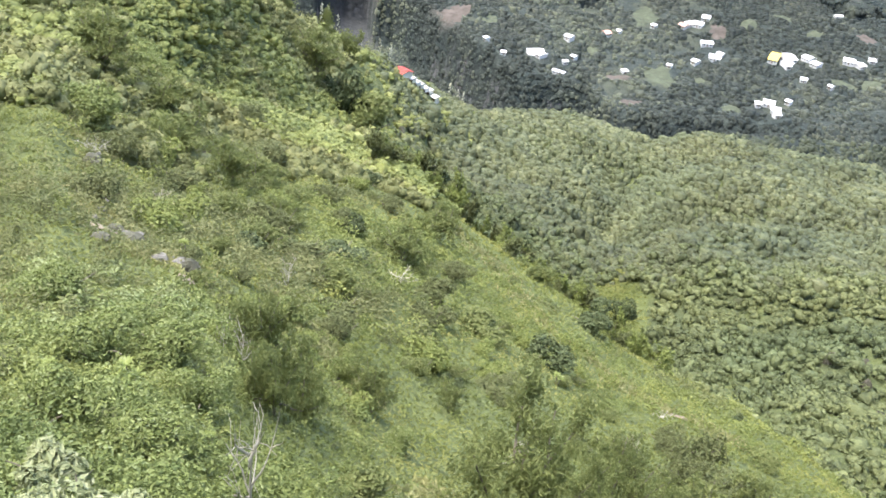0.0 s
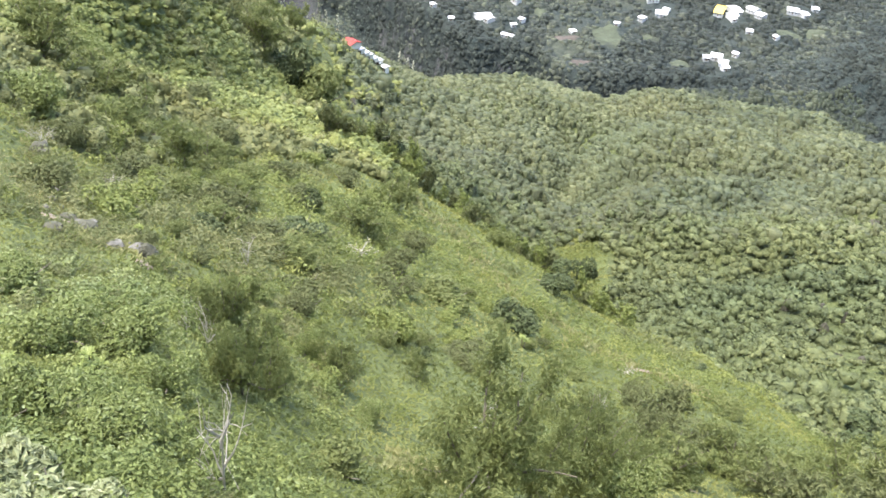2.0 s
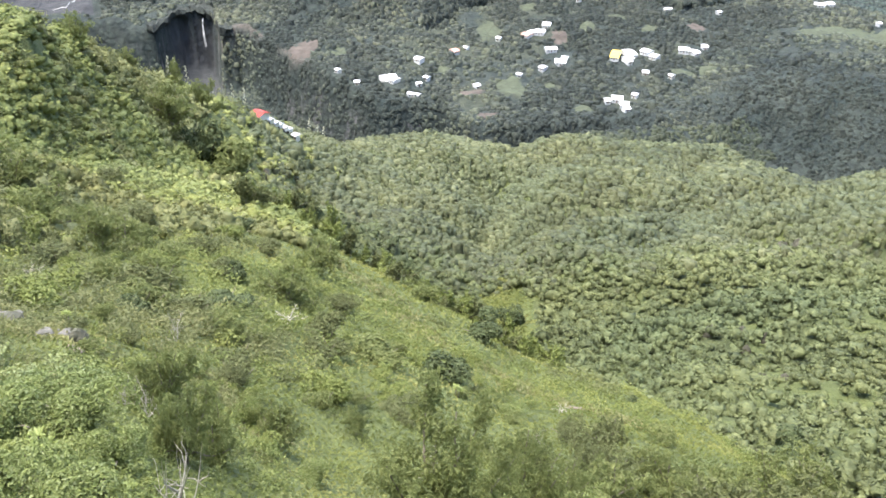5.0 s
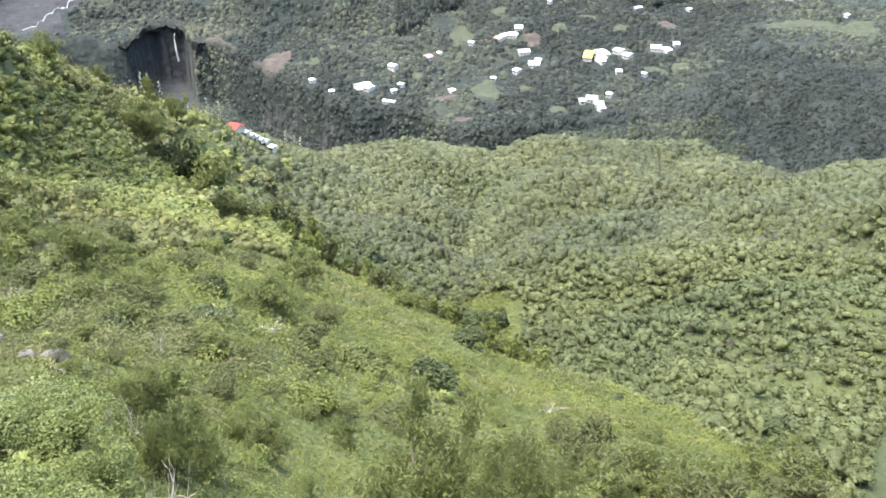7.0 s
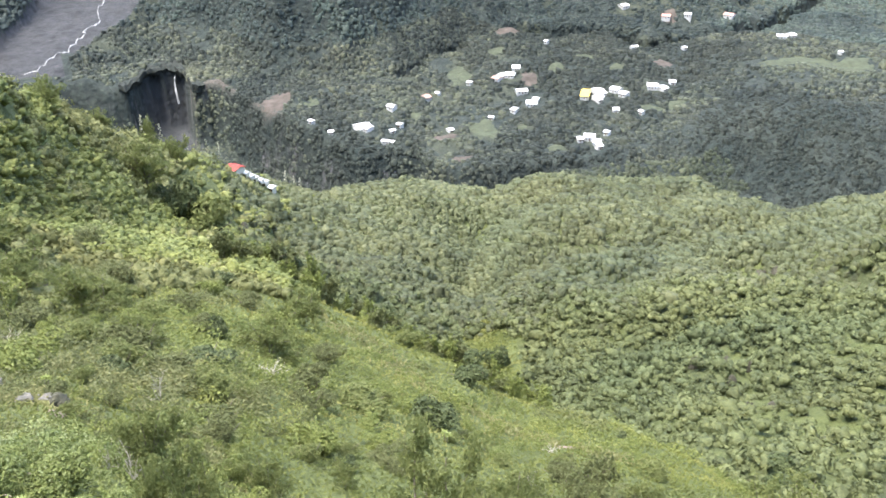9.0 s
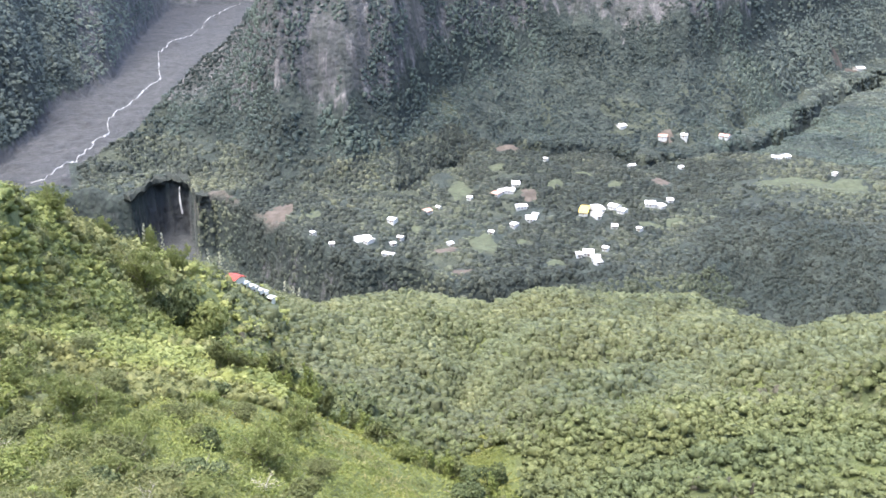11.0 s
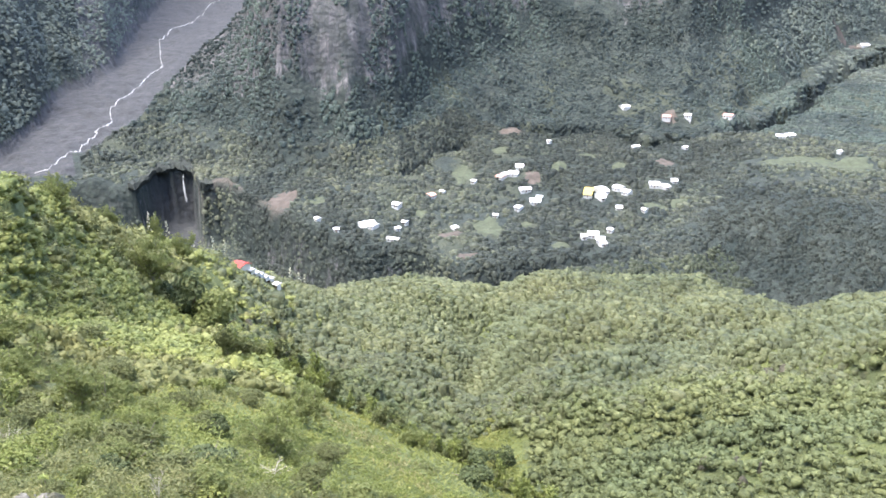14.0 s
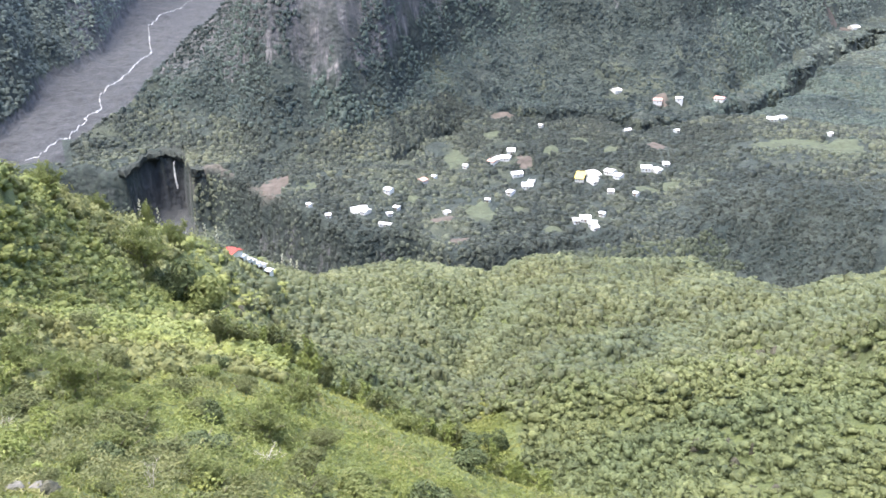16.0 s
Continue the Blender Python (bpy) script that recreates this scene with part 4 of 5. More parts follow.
v, f = leaves(p, s * rng.uniform(0.7, 1.6, len(x)), np.array((0.1, -0.35, 0.9)) + np.zeros((len(x), 3)), 0.6, 0.2)
tone = np.clip(0.45 + 1.1 * fbm(x / 14, y / 14, 51) + 0.5 * fbm(x / 3, y / 3, 52) + rng.normal(size=len(x)) * 0.1, 0, 1)
stuff("grass", (v, f, tone), LEAF_GRASS, "light green grass and fern on the steep slope", "grass")

x, y = wedge(12500, -50, 34, 6, 165, 0)
az, r = polar(x, y)
n1 = fbm(x / 22, y / 22, 61)
brow = along(BROW, az)[0]
olive_zone = step(-36, -30, az) * (1 - step(-11, -7, az)) * step(34, 42, r) * (1 - step(72, 84, r))
fern_zone = step(-24, -16, az) * step(24, 30, r) * (1 - step(0.62, 0.72, r / brow)) * (1 - step(2, 8, az))
open_grass = step(-24, -18, az) * step(0.7, 0.8, r / brow)
keep = (r < brow + 16 + 40 * (1 - step(-18, -8, az))) & (n1 + 0.25 * (az < -14) + 0.1 * (r < 40) + 0.4 * olive_zone + 0.3 * fern_zone - 0.25 * open_grass + rng.normal(size=len(x)) * 0.14 > 0.02)
x, y, r, az, olive_zone, fern_zone = (q[keep] for q in (x, y, r, az, olive_zone, fern_zone))
size = (0.42 + 0.0145 * r) * rng.uniform(0.5, 1.6, len(x)) * (1 + 0.35 * olive_zone)
tone = np.clip(0.45 + 0.8 * fbm(x / 18, y / 18, 63) + rng.normal(size=len(x)) * 0.15, 0, 1)
kind = fbm(x / 30, y / 30, 71) + rng.normal(size=len(x)) * 0.12 + 0.2 * (r < 26) * (az < -12) - 0.3 * olive_zone
fern = (kind > 0.06 - 0.25 * fern_zone) & (r >= 26)
for name, mat, pick, shape, label in (
        ("scrub", LEAF_NEAR, (kind > 0.06) & (r < 26), [crown_leaves(125, 1.0, 0.9, 0.105, 9, 0.28) for _ in range(8)], "bright green small-leaved scrub below the lookout"),
        ("fern", LEAF_FERN, fern, [crown_leaves(70, 1.1, 0.75, 0.13, 8, 0.2) for _ in range(12)], "mid green fern and bracken thicket on the mountainside"),
        ("heath", LEAF_OLIVE, (kind <= 0.06) & ~fern, [crown_leaves(84, 1.0, 0.95, 0.115, 8, 0.24) for _ in range(12)], "olive green heath bushes on the mountainside")):
    stuff(name, scattered(shape, x[pick], y[pick], height(x[pick], y[pick]) - 0.15 * size[pick], size[pick], size[pick] * rng.uniform(0.6, 0.95, pick.sum()), tone[pick], 0.2), mat, label, "shrub")


# ---- dry grass along the near ridge and the stony strip, and stones in it
DRY_RIDGE = ((-13.1, 34.9), (-9.1, 29.2), (-6.5, 26.3), (-4.1, 23.0), (-2.1, 17.8))
STONY_STRIP = ((-32.8, 51.1), (-26, 41), (-18.5, 30.5), (-13.2, 26.4))
dry = []
for way, n, wide in ((DRY_RIDGE, 5200, 0.75), (STONY_STRIP, 3000, 0.8), (((3, 66), (10, 60), (14, 55)), 1500, 1.2), (((-26, 100), (-14, 92), (-5, 76), (4, 62)), 2600, 1.6)):
    q = rng.uniform(0, len(way) - 1, n)
    w = np.array(way, float)
    x = np.interp(q, np.arange(len(w)), w[:, 0]) + rng.normal(size=n) * wide
    y = np.interp(q, np.arange(len(w)), w[:, 1]) + rng.normal(size=n) * wide
    keep = fbm(x / 2.5, y / 2.5, 93) > -0.12
    x, y = x[keep], y[keep]
    long = (0.12 + 0.0055 * np.hypot(x, y)) * rng.uniform(0.6, 1.5, len(x))
    dry.append(leaves(np.stack([x, y, height(x, y) + long * 0.4], 1), long, np.array((0.5, -0.7, 0.35)) + np.zeros((len(x), 3)), 0.45, 0.11))
v, f = joined(dry)
stuff("dry_grass", (v, f, toned(len(f), 0.5, 0.25)), LEAF_DRY, "straw yellow dry grass along the ridge lines", "grass")


# ---- single plants ----
def tube(path, r0, r1, sides=6):
    """A tapered branch along a list of places."""
    p = np.array(path, float)
    n = len(p)
    d = np.gradient(p, axis=0)
    d /= np.linalg.norm(d, axis=1, keepdims=True)
    a = np.cross(d, (0.31, 0.87, 0.2))
    a /= np.linalg.norm(a, axis=1, keepdims=True)
    b = np.cross(d, a)
    w = np.linspace(0, 2 * np.pi, sides, endpoint=False)
    rad = np.linspace(r0, r1, n)[:, None, None]
    v = p[:, None] + rad * (np.cos(w)[None, :, None] * a[:, None] + np.sin(w)[None, :, None] * b[:, None])
    i, j = np.meshgrid(np.arange(n - 1), np.arange(sides), indexing="ij")
    k = (j + 1) % sides
    f = np.stack([i * sides + j, i * sides + k, (i + 1) * sides + k, (i + 1) * sides + j], -1).reshape(-1, 4)
    return v.reshape(-1, 3), f


def bent(start, way, length, n=6, wander=0.12):
    p, d, out = np.array(start, float), np.array(way, float), []
    d /= np.linalg.norm(d)
    for _ in range(n):
        out.append(p.copy())
        d = d + rng.normal(size=3) * wander
        d /= np.linalg.norm(d)
        p = p + d * length / (n - 1)
    return out


def limbs(n, tall, spread, lean=0.9, low=0.22, high=0.5):
    out = []
    for k in range(n):
        a = 6.283 * (k + rng.uniform(-0.3, 0.3)) / n
        out.append(bent((0, 0, tall * rng.uniform(low, high)), (math.cos(a) * lean, math.sin(a) * lean, rng.uniform(0.5, 1.4)), spread * rng.uniform(0.7, 1.25), 6, 0.18))
    return out


def tree(name, label, mat, leafy, leaf, slim, bark=None, droop=0.0, category="tree", n_limbs=6, wide=1.0, inner=0.75):
    """A tree or tall shrub one metre high: trunk, limbs, and a crown of tufts along the limbs."""
    t = thing(name, label, category)
    bark = bark or BARK
    part("trunk", mesh_of("trunk", *tube(bent((0, 0, -0.06), (rng.uniform(-0.15, 0.15), 0, 1), 0.72, 7, 0.06), 0.028, 0.008), bark, True), t)
    tufts = []
    for way in limbs(n_limbs, 1.0, 0.62 * wide, 1.0, 0.08, 0.45):
        part("limb", mesh_of("limb", *tube(way, 0.013, 0.004, 5), bark, True), t)
        for q in way[1:]:
            tufts.append((q, rng.uniform(0.09, 0.19)))
        for _ in range(4):
            twig = bent(way[rng.integers(2, 5)], rng.normal(size=3) * (1, 1, 0.6) + (0, 0, 0.5), 0.26, 4, 0.2)
            tufts += [(q, rng.uniform(0.06, 0.13)) for q in twig[1:]]
    tufts.append((np.array((0, 0, 0.7)), 0.14))
    c = np.array([q for q, _ in tufts])
    rad = np.array([s for _, s in tufts])
    k = rng.integers(0, len(c), leafy)
    d = rng.normal(size=(leafy, 3))
    d /= np.linalg.norm(d, axis=1, keepdims=True)
    p = c[k] + d * rad[k][:, None] * rng.uniform(0.35, 1.0, (leafy, 1)) * (1.1, 1.1, 0.8)
    p[:, 2] = np.maximum(p[:, 2], 0.08)
    v, f = leaves(p, leaf * rng.uniform(0.6, 1.4, leafy), d + (0, 0, 0.5), 0.8, slim)
    part("crown", mesh_of("crown", v, f, mat, False, toned(leafy, 0.48, 0.14)), t)
    return t


def bush(name, label, mat, leafy, leaf, slim=0.4, category="bush"):
    """A round bush, one metre across: stems under a dense uneven crown."""
    t = thing(name, label, category)
    for way in limbs(4, 0.3, 0.5, 0.8):
        part("stem", mesh_of("stem", *tube(way, 0.02, 0.006, 5), BARK, True), t)
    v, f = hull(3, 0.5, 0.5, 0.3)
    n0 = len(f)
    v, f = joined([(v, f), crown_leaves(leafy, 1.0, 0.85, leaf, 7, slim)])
    # inner mass kept at a dark leaf tone, shade inside the crown painted in
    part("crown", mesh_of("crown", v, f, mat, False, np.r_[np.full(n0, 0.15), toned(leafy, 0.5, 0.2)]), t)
    return t


def rosette(name, label, mat, heads, category="plant"):
    """A low plant with whorls of long leaves."""
    t = thing(name, label, category)
    for k in range(heads):
        a, q = rng.uniform(0, 6.283), rng.uniform(0, 0.35)
        c = np.array((math.cos(a) * q, math.sin(a) * q, rng.uniform(0.5, 0.9)))
        part("stem", mesh_of("stem", *tube([(c[0] * 0.3, c[1] * 0.3, -0.1), tuple(c * (0.7, 0.7, 0.6)), tuple(c)], 0.02, 0.012, 5), BARK, True), t)
        vs, fs = [], []
        for j in range(12):
            b = 6.283 * j / 12 + rng.uniform(-0.2, 0.2)
            out = np.array((math.cos(b), math.sin(b), rng.uniform(0.15, 0.9)))
            out /= np.linalg.norm(out)
            side = np.cross(out, (0, 0, 1))
            side /= np.linalg.norm(side)
            ln, wd = 0.26 * rng.uniform(0.8, 1.2), 0.05
            vs.append(np.array([c, c + out * ln * 0.55 + side * wd + (0, 0, 0.02), c + out * ln - (0, 0, 0.03), c + out * ln * 0.55 - side * wd + (0, 0, 0.02)]))
            fs.append(np.arange(4)[None])
        v, f = joined(list(zip(vs, fs)))
        part("leaf_whorl", mesh_of("leaf_whorl", v, f, mat, False, toned(len(f), 0.55, 0.2)), t)
    return t


def bare(name, label, n, mat, category="dead tree"):
    """Bare bleached branches, one metre high."""
    t = thing(name, label, category)
    part("trunk", mesh_of("trunk", *tube(bent((0, 0, -0.06), (0.05, 0, 1), 0.7, 8, 0.08), 0.018, 0.006), mat, True), t)
    for way in limbs(n, 1.0, 0.5, 1.1):
        b = part("branch", mesh_of("branch", *tube(way, 0.010, 0.003, 5), mat, True), t)
        for _ in range(4):
            twig = bent(way[rng.integers(1, 5)], rng.normal(size=3) + (0, 0, 0.7), 0.24, 5, 0.2)
            part("twig", mesh_of("twig", *tube(twig, 0.0045, 0.0015, 4), mat, True), b)
    return t


def boulder(name, label, mat, n=6, lump=0.35):
    v, f = ball(n)
    a, b = rng.uniform(0, 50, 2)
    w = 1 + lump * (1.6 * value_noise(v[:, 0] * 1.7 + a, v[:, 1] * 1.7 + v[:, 2] * 1.3 + b, 4) + 0.8 * value_noise(v[:, 0] * 5 + b, v[:, 1] * 5 - v[:, 2] * 4, 8))
    me = mesh_of(name, v * w[:, None] * 0.5 + (0, 0, 0.3), f, mat, False)
    return tagged(new(name, me), label, "rock")


def crag(name, label, mat):
    """A steep broken rock face: upright fissures and ledges."""
    v, f = ball(11)
    a, b = rng.uniform(0, 50, 2)
    turn = np.arctan2(v[:, 1], v[:, 0])
    w = 1 + 0.5 * np.abs(value_noise(turn * 3.1 + a, v[:, 2] * 0.8, 4)) + 0.3 * value_noise(turn * 7 + b, v[:, 2] * 1.5, 8)
    ledge = np.floor(v[:, 2] * 4 + 1.5 * value_noise(turn * 2, v[:, 2] * 0 + a, 6)) / 4
    top = 0.5 * value_noise(v[:, 0] * 2.5 + b, v[:, 1] * 2.5, 7)
    p = np.stack([v[:, 0] * w * (1 - 0.12 * ledge), v[:, 1] * w * (0.75 - 0.1 * ledge), v[:, 2] * (1 + top)], 1)
    return tagged(new(name, mesh_of(name, p * 0.5 + (0, 0, 0.16), f, mat, False)), label, "rock")


def set_out(made, rows, group=""):
    """The first rows take the made things themselves, the rest their copies; rows: x, y, width, height."""
    for k, (x, y, w, h) in enumerate(rows):
        src = made[k % len(made)]
        if group:
            src["group"] = group
        m = Matrix.Translation((x, y, ground_z(x, y) - 0.1 * h)) @ Matrix.Rotation(rng.uniform(0, 6.283), 4, "Z") @ Matrix.Diagonal((w, w, h, 1))
        if k < len(made):
            src.matrix_basis = m
        else:
            src_scale, src.scale = src.scale.copy(), (1, 1, 1)
            copy_thing(src, m)
            src.scale = src_scale


FEATHERY = ((-0.54, 16.79, 3.6, 4.64), (2.34, 24.04, 3.08, 5.43), (0.76, 20.39, 2.45, 3.41), (4.04, 26.62, 2.27, 3.91), (11.75, 34.04, 2.93, 2.7), (-6.53, 26.41, 1.7, 2.2), (-6.83, 19.91, 1.47, 2.43), (-8.6, 21.23, 2.05, 2.94), (-14.11, 75.93, 4.85, 4.96), (-42.93, 69.71, 6.33, 6.07), (11.38, 37.2, 3.86, 4.07), (-13.31, 60.21, 4.15, 3.52), (-32.23, 61.96, 6.07, 5.91), (-25.55, 56.98, 3.82, 4.39), (-6.78, 17.72, 1.61, 3.36), (-73.41, 215.08, 13.37, 15.37), (-38.88, 71.65, 5.88, 5.53), (17.51, 34.69, 3.39, 3.54), (-26.19, 62.55, 4.21, 3.77), (-90.2, 270.96, 6.25, 10.57), (-76.13, 172.87, 7.19, 9.64), (-86.93, 227.84, 6.22, 8.05), (-83.57, 274.99, 9.36, 15.07), (-4.77, 34.95, 1.66, 1.9), (-19.8, 51.64, 3.06, 2.64))
BRIGHT = ((-7.86, 27.36, 1.3, 2), (4.54, 25.58, 2.85, 2.77), (-33.78, 52.7, 5.33, 4.71), (-50.62, 89.7, 6.64, 5.35), (-9.44, 14.61, 1.88, 1.73), (-8.16, 15.4, 1.9, 1.75), (-7.75, 11.27, 1.52, 1.51), (-5.85, 10.28, 1.53, 1.35), (-6.74, 13.69, 1.26, 1.45), (3.68, 52.85, 2.05, 1.65), (-11.17, 30.64, 1.9, 1.64), (-12.49, 17.98, 1.83, 1.58), (-9.69, 17.07, 1.78, 1.53), (0.96, 29.86, 1.48, 1.42), (-4.97, 24.19, 1.59, 1.37), (7.66, 31.51, 2.41, 1.85))
DARK = ((-17.21, 60.34, 2.27, 2.31), (-15.45, 51.11, 3.01, 1.73), (-5.95, 54.35, 4.04, 2.56), (-0.72, 55.87, 3.78, 3.14), (2.25, 80.53, 4.42, 4.07), (-4.45, 94.87, 3.39, 3.12), (-16.31, 218.94, 9.33, 7.16), (-23.52, 87.35, 3.07, 2.55), (-61.22, 218.25, 16.66, 17.42), (-67.34, 218.7, 12.12, 15.68), (-29.15, 115.71, 6.4, 3.31), (-16.4, 34.98, 1.19, 1.24), (-16.83, 39.77, 2.12, 1.53), (40.53, 88.8, 6.82, 5.23), (14.65, 50.89, 2.26, 1.7), (15.88, 66.9, 1.15, 0.96), (-5.12, 38.16, 1.19, 1.37), (-3.83, 15.77, 1.48, 1.24), (14.29, 215.97, 7.9, 9.09), (-22.03, 116.81, 4.04, 4.65))
OLIVE = ((-10.07, 33.21, 2.31, 1.77), (10.78, 38.13, 3.84, 2.94), (12.99, 35.58, 3.06, 2.46), (7.65, 48.02, 2.67, 2.19), (-30.56, 75.96, 5.51, 3.8), (-29.69, 49.83, 3.48, 3.11), (-15.44, 45.41, 2.71, 1.95), (-10.23, 66.2, 3.35, 2.2), (4.79, 39.47, 2.24, 2.58), (-7.32, 42.66, 1.63, 1.5), (-40.88, 95.57, 6.18, 3.95), (-2.42, 40.76, 2.23, 1.46), (9, 42.29, 2.07, 2.38))
ROSETTE = ((-7.69, 13.3, 0.41, 0.52), (-8.51, 14.04, 0.36, 0.41), (-12.1, 41.49, 1.38, 1.08), (-0.01, 51.9, 1.19, 1.18), (-5.69, 12.05, 0.35, 0.4), (-7.75, 16.28, 0.4, 0.52), (-15.09, 29.34, 0.69, 0.95), (-7.81, 13.17, 0.72, 0.83), (-9.13, 12.73, 0.45, 0.52))
PALE = ((-6.22, 8.58, 1.14, 1.12), (-5.19, 7.81, 1.11, 1.02), (-5.53, 7.37, 0.94, 0.92), (-4.3, 7.53, 0.76, 0.63))
BARE = ((-3.95, 9.75, 1.4, 3.1), (-13.3, 35.79, 1.64, 2.55), (-8.48, 19.78, 0.96, 1.98), (-0.99, 29, 1.66, 2.95), (-9.1, 19.84, 0.64, 1.48), (5.01, 42.28, 1.36, 2.64))
DEADBUSH = ((-11.73, 53.24, 2.51, 1.62), (-28.46, 44.66, 2.11, 2.02), (8.21, 56.85, 1.77, 1.02), (-23.43, 42.67, 1.66, 1.52))
STONES = ((-13.22, 26.22, 0.66, 0.95), (-17.47, 29.52, 0.94, 0.49), (-18.49, 30.09, 0.73, 0.44), (-17.37, 27.36, 0.67, 0.36), (-27.72, 43.18, 1.02, 0.94))
CRAGS = ((-64.85, 274.57, 4.4, 8), (103.3, 265.9, 4.5, 6.5), (106.5, 262, 3, 5), (63.8, 162.5, 2.6, 4.2), (58.6, 161.6, 2.2, 4.8), (57.6, 174, 2.6, 3.8), (52.7, 163.5, 2.8, 4.6), (55, 168, 2.2, 4), (57.84, 154.7, 2, 3.4), (55.47, 137.63, 2.8, 3.6), (58, 134, 2.2, 3.2), (56.89, 112.31, 2, 2.4), (58.68, 114.5, 2.2, 2.6))
STALKS = ((-91.6, 270.8, 4.7, 10.8), (-91.9, 278.2, 4.8, 10.9), (-92.1, 289.5, 5, 9.5), (-92, 317, 5.4, 9.2), (-90.9, 339.7, 5.8, 11.3), (-89.9, 353.4, 6, 12.2), (-75.8, 416.5, 6.9, 10.6), (-72.8, 423.9, 7, 9.5), (-70.9, 428.6, 7.1, 9.5))

set_out([tree("feathery_tree", "large feathery olive-green tree with open crown on the slope", LEAF_TREE, 8500, 0.04, 0.2, None, 0.5, n_limbs=11),
         tree("feathery_tree", "feathery grey-green tree with fine dense foliage", LEAF_TREE, 7500, 0.04, 0.2, None, 0.5, n_limbs=10)], FEATHERY[:4], "slope trees")
set_out([tree("feathery_tree", "feathery olive-green tree on the grassy slope", LEAF_TREE, 2600, 0.075, 0.2, None, 0.5, n_limbs=9),
         tree("feathery_tree", "slender feathery tree with yellowish fine foliage", LEAF_TREE, 2300, 0.075, 0.18, None, 0.5, n_limbs=8)], FEATHERY[4:], "slope trees")
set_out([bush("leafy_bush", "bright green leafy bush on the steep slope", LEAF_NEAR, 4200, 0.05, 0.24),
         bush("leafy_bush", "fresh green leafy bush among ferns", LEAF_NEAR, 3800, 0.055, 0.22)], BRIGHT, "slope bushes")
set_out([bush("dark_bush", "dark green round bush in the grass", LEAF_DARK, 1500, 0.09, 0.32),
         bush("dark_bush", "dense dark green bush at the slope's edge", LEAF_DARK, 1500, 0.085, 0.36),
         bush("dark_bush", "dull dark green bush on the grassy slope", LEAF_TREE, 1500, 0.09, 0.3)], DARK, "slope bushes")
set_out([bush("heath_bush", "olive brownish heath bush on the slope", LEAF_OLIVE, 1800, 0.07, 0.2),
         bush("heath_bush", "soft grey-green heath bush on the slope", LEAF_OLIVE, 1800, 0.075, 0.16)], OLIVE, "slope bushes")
# a row of dull green trees just past the brow of the slope
a = np.linspace(-15, 7, 26) + rng.uniform(-0.3, 0.3, 26)
q = along(BROW, a)[0] + rng.uniform(0.5, 6.5, 26)
w = rng.uniform(2.4, 4.6, 26)
BROW_TREES = [(q[k] * math.sin(math.radians(a[k])), q[k] * math.cos(math.radians(a[k])), w[k], w[k] * rng.uniform(0.9, 1.5)) for k in range(26)]
set_out([tree("brow_tree", "dull green small tree past the slope's brow", LEAF_OLIVE, 1100, 0.12, 0.24, n_limbs=7),
         tree("brow_tree", "green leaning tree at the slope's brow", LEAF_FERN, 1100, 0.12, 0.22, n_limbs=8)], BROW_TREES, "brow trees")
def spread(n, a0, a1, r0, r1, low, high, tall):
    """Rows for set_out, by chance between two bearings and two distances, no two too close."""
    rows = []
    while len(rows) < n:
        a, r, w = math.radians(rng.uniform(a0, a1)), rng.uniform(r0, r1), rng.uniform(low, high)
        x, y = r * math.sin(a), r * math.cos(a)
        if all(math.hypot(x - q[0], y - q[1]) > 0.45 * (w + q[2]) for q in rows):
            rows.append((x, y, w, w * rng.uniform(*tall)))
    return rows


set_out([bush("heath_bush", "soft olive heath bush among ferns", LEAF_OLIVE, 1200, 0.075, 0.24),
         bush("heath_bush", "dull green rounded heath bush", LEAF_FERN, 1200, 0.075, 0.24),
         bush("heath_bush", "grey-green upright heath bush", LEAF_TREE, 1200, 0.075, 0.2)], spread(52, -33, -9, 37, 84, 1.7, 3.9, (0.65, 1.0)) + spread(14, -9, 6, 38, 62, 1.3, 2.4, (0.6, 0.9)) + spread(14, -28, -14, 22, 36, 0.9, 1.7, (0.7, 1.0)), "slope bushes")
set_out([tree("feathery_tree", "low feathery bush-like tree at the slope's foot", LEAF_TREE, 1300, 0.1, 0.2, n_limbs=8),
         tree("feathery_tree", "small soft olive tree at the slope's foot", LEAF_OLIVE, 1300, 0.1, 0.2, n_limbs=8)], spread(17, 4, 27, 31, 47, 1.8, 3.4, (0.75, 1.05)), "slope trees")
set_out([rosette("rosette_plant", "lime green plant with whorls of long leaves", LEAF_LIME, 3),
         rosette("rosette_plant", "pale lime plant with leaf whorls in the scrub", LEAF_LIME, 4)], ROSETTE, "rosette plants")
set_out([bush("pale_shrub", "pale grey-green broad-leaved shrub close to the lookout", LEAF_PALE, 1300, 0.125, 0.2),
         bush("pale_shrub", "silvery pale broad-leaved shrub below the lookout", LEAF_PALE, 1200, 0.13, 0.21)], PALE, "pale shrubs")
set_out([bare("dead_tree", "small dead tree with bleached bare branches", 7, DEADWOOD),
         bare("dead_tree", "thin leafless tree with grey branches", 6, DEADWOOD)], BARE, "dead trees")
set_out([bare("dead_bush", "grey leafless dead bush in the grass", 9, DEADWOOD, "dead bush")], DEADBUSH, "dead bushes")
set_out([boulder("boulder", "grey lichen-spotted basalt boulder in the grass", ROCK)], STONES, "boulders")
q = rng.uniform(0, 3, 16)
w = np.array(STONY_STRIP)
STRIP_STONES = [(np.interp(k, range(4), w[:, 0]) + rng.normal() * 0.6, np.interp(k, range(4), w[:, 1]) + rng.normal() * 0.6, s, s * 0.7) for k, s in zip(q, rng.uniform(0.25, 0.8, 16))]
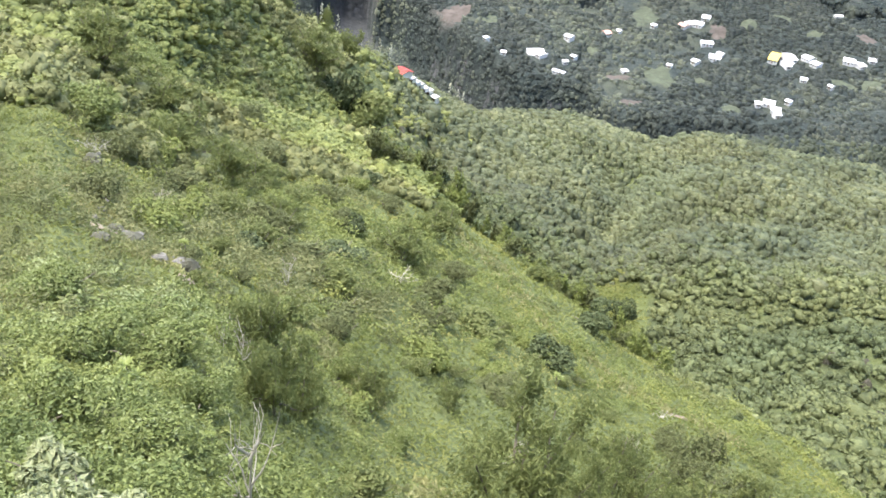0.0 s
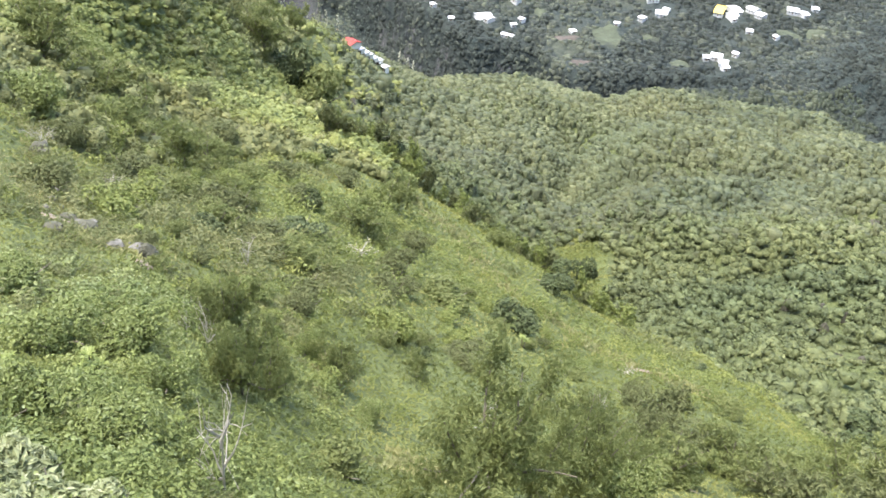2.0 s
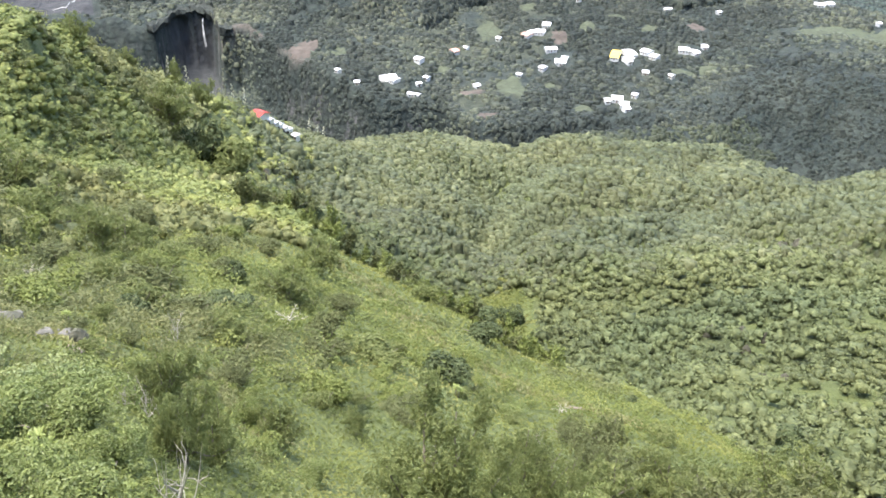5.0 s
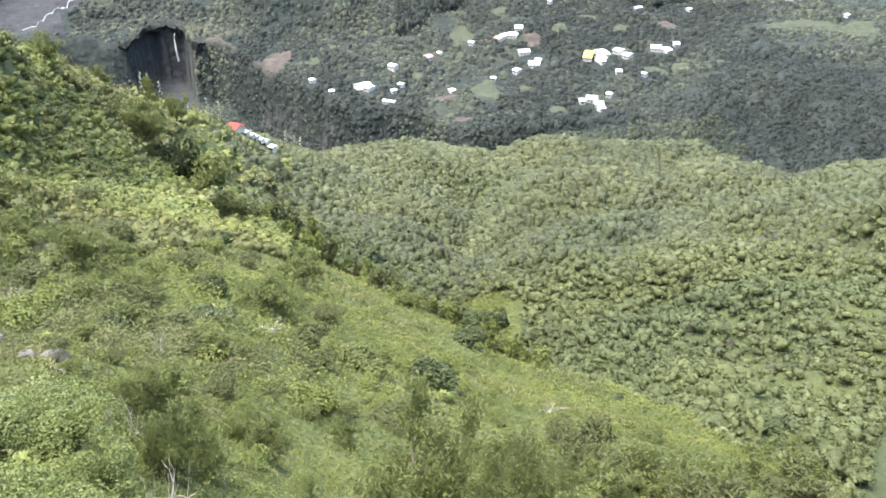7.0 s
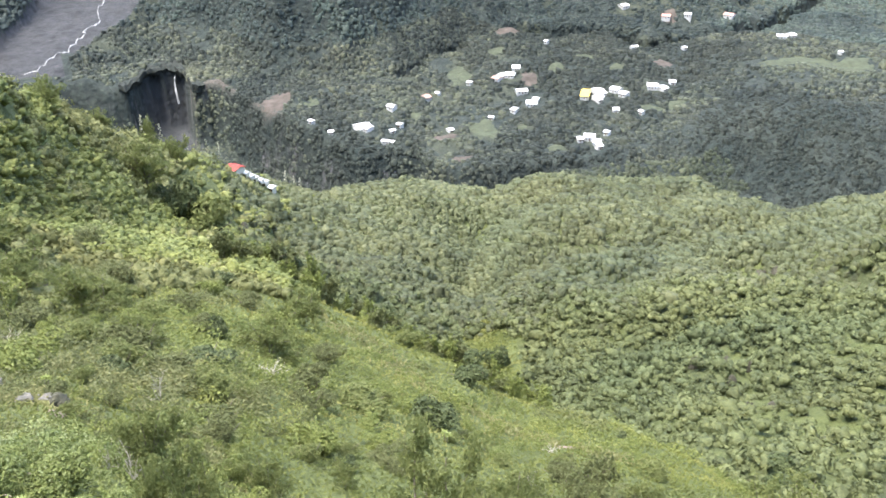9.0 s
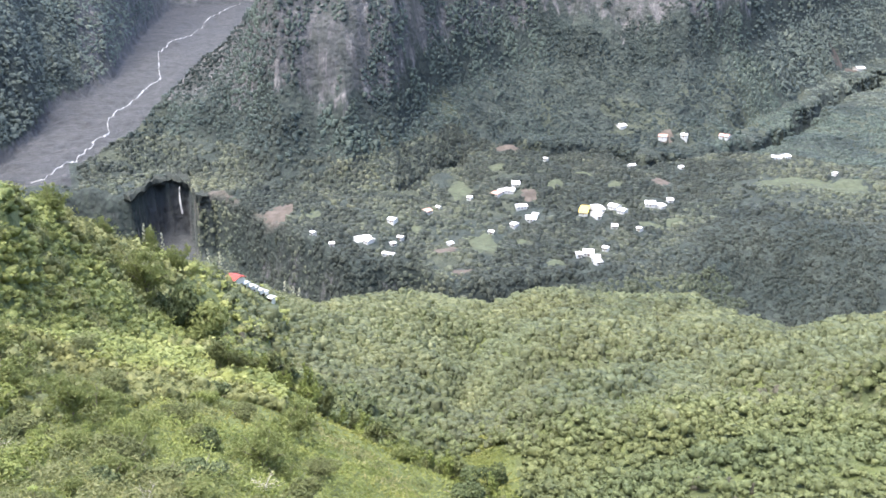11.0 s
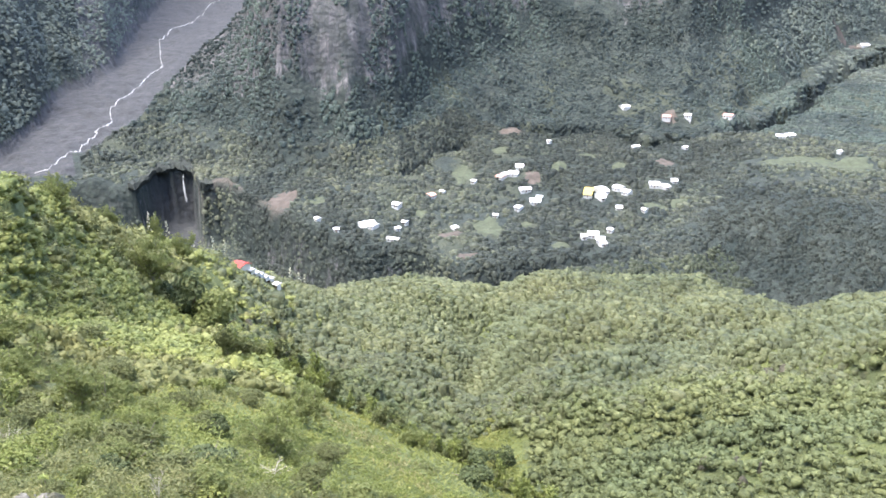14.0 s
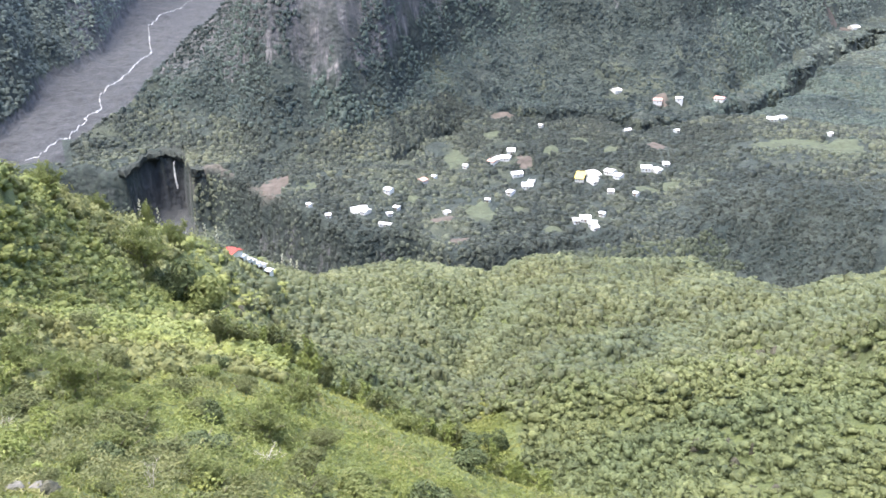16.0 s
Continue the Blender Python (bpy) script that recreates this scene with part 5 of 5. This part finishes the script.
set_out([boulder("stone", "pale grey stone in the dry grass", plain("pale_grey_stone", (0.12, 0.115, 0.1), 0.9, 0.5, 3.0, 0.05), 4, 0.5)], STRIP_STONES, "stones")
m, nt, b = material("streaked_cliff_rock", 0.9)
n = noise_tex(nt, 0.9, 7, 0.7, (1, 1, 0.35))
nt.links.new(ramp(nt, n, [(0.3, (0.034, 0.036, 0.026)), (0.5, (0.085, 0.081, 0.062)), (0.7, (0.17, 0.162, 0.13))]), b.inputs["Base Color"])
bumped(nt, b, n, 0.8, 0.4)
set_out([crag("crag", "grey rock face showing between forest trees", m), crag("crag", "brownish grey crag on the wooded slope", m), crag("crag", "pale streaked rock outcrop among green bushes", m)], CRAGS, "crags")


def flower_stalk(name, label):
    """A tall stalk with tufts of cream flowers over a whorl of sword leaves."""
    t = thing(name, label, "agave")
    way = bent((0, 0, -0.05), (0.03, 0, 1), 1.0, 6, 0.03)
    part("stalk", mesh_of("stalk", *tube(way, 0.012, 0.005, 5), BARK, True), t)
    for k in range(9):
        h = 0.45 + 0.06 * k
        a = k * 2.4
        q = np.array((math.cos(a) * 0.11 * (1.3 - h), math.sin(a) * 0.11 * (1.3 - h), h))
        v, f = crown_leaves(26, 0.13, 0.11, 0.05, 3, 0.4)
        part("flower_tuft", mesh_of("flower_tuft", v + q, f, LEAF_CREAM, False, toned(len(f), 0.5, 0.2)), t)
    n = 22
    a = np.linspace(0, 6.283 * 3, n)
    out = np.stack([np.cos(a), np.sin(a), rng.uniform(0.5, 1.6, n)], 1)
    out = unit(out) * rng.uniform(0.14, 0.22, (n, 1))
    side = unit(np.cross(out, (0, 0, 1))) * 0.012
    v = np.stack([side, out * 0.6 + side * 1.4, out, out * 0.6 - side * 1.4], 1).reshape(-1, 3)
    part("leaf_whorl", mesh_of("leaf_whorl", v, np.arange(4 * n).reshape(-1, 4), LEAF_PALE, False, toned(n, 0.3, 0.2)), t)
    return t


set_out([flower_stalk("flowering_agave", "tall agave stalk with cream flower tufts on the crest")], STALKS, "flowering agaves")
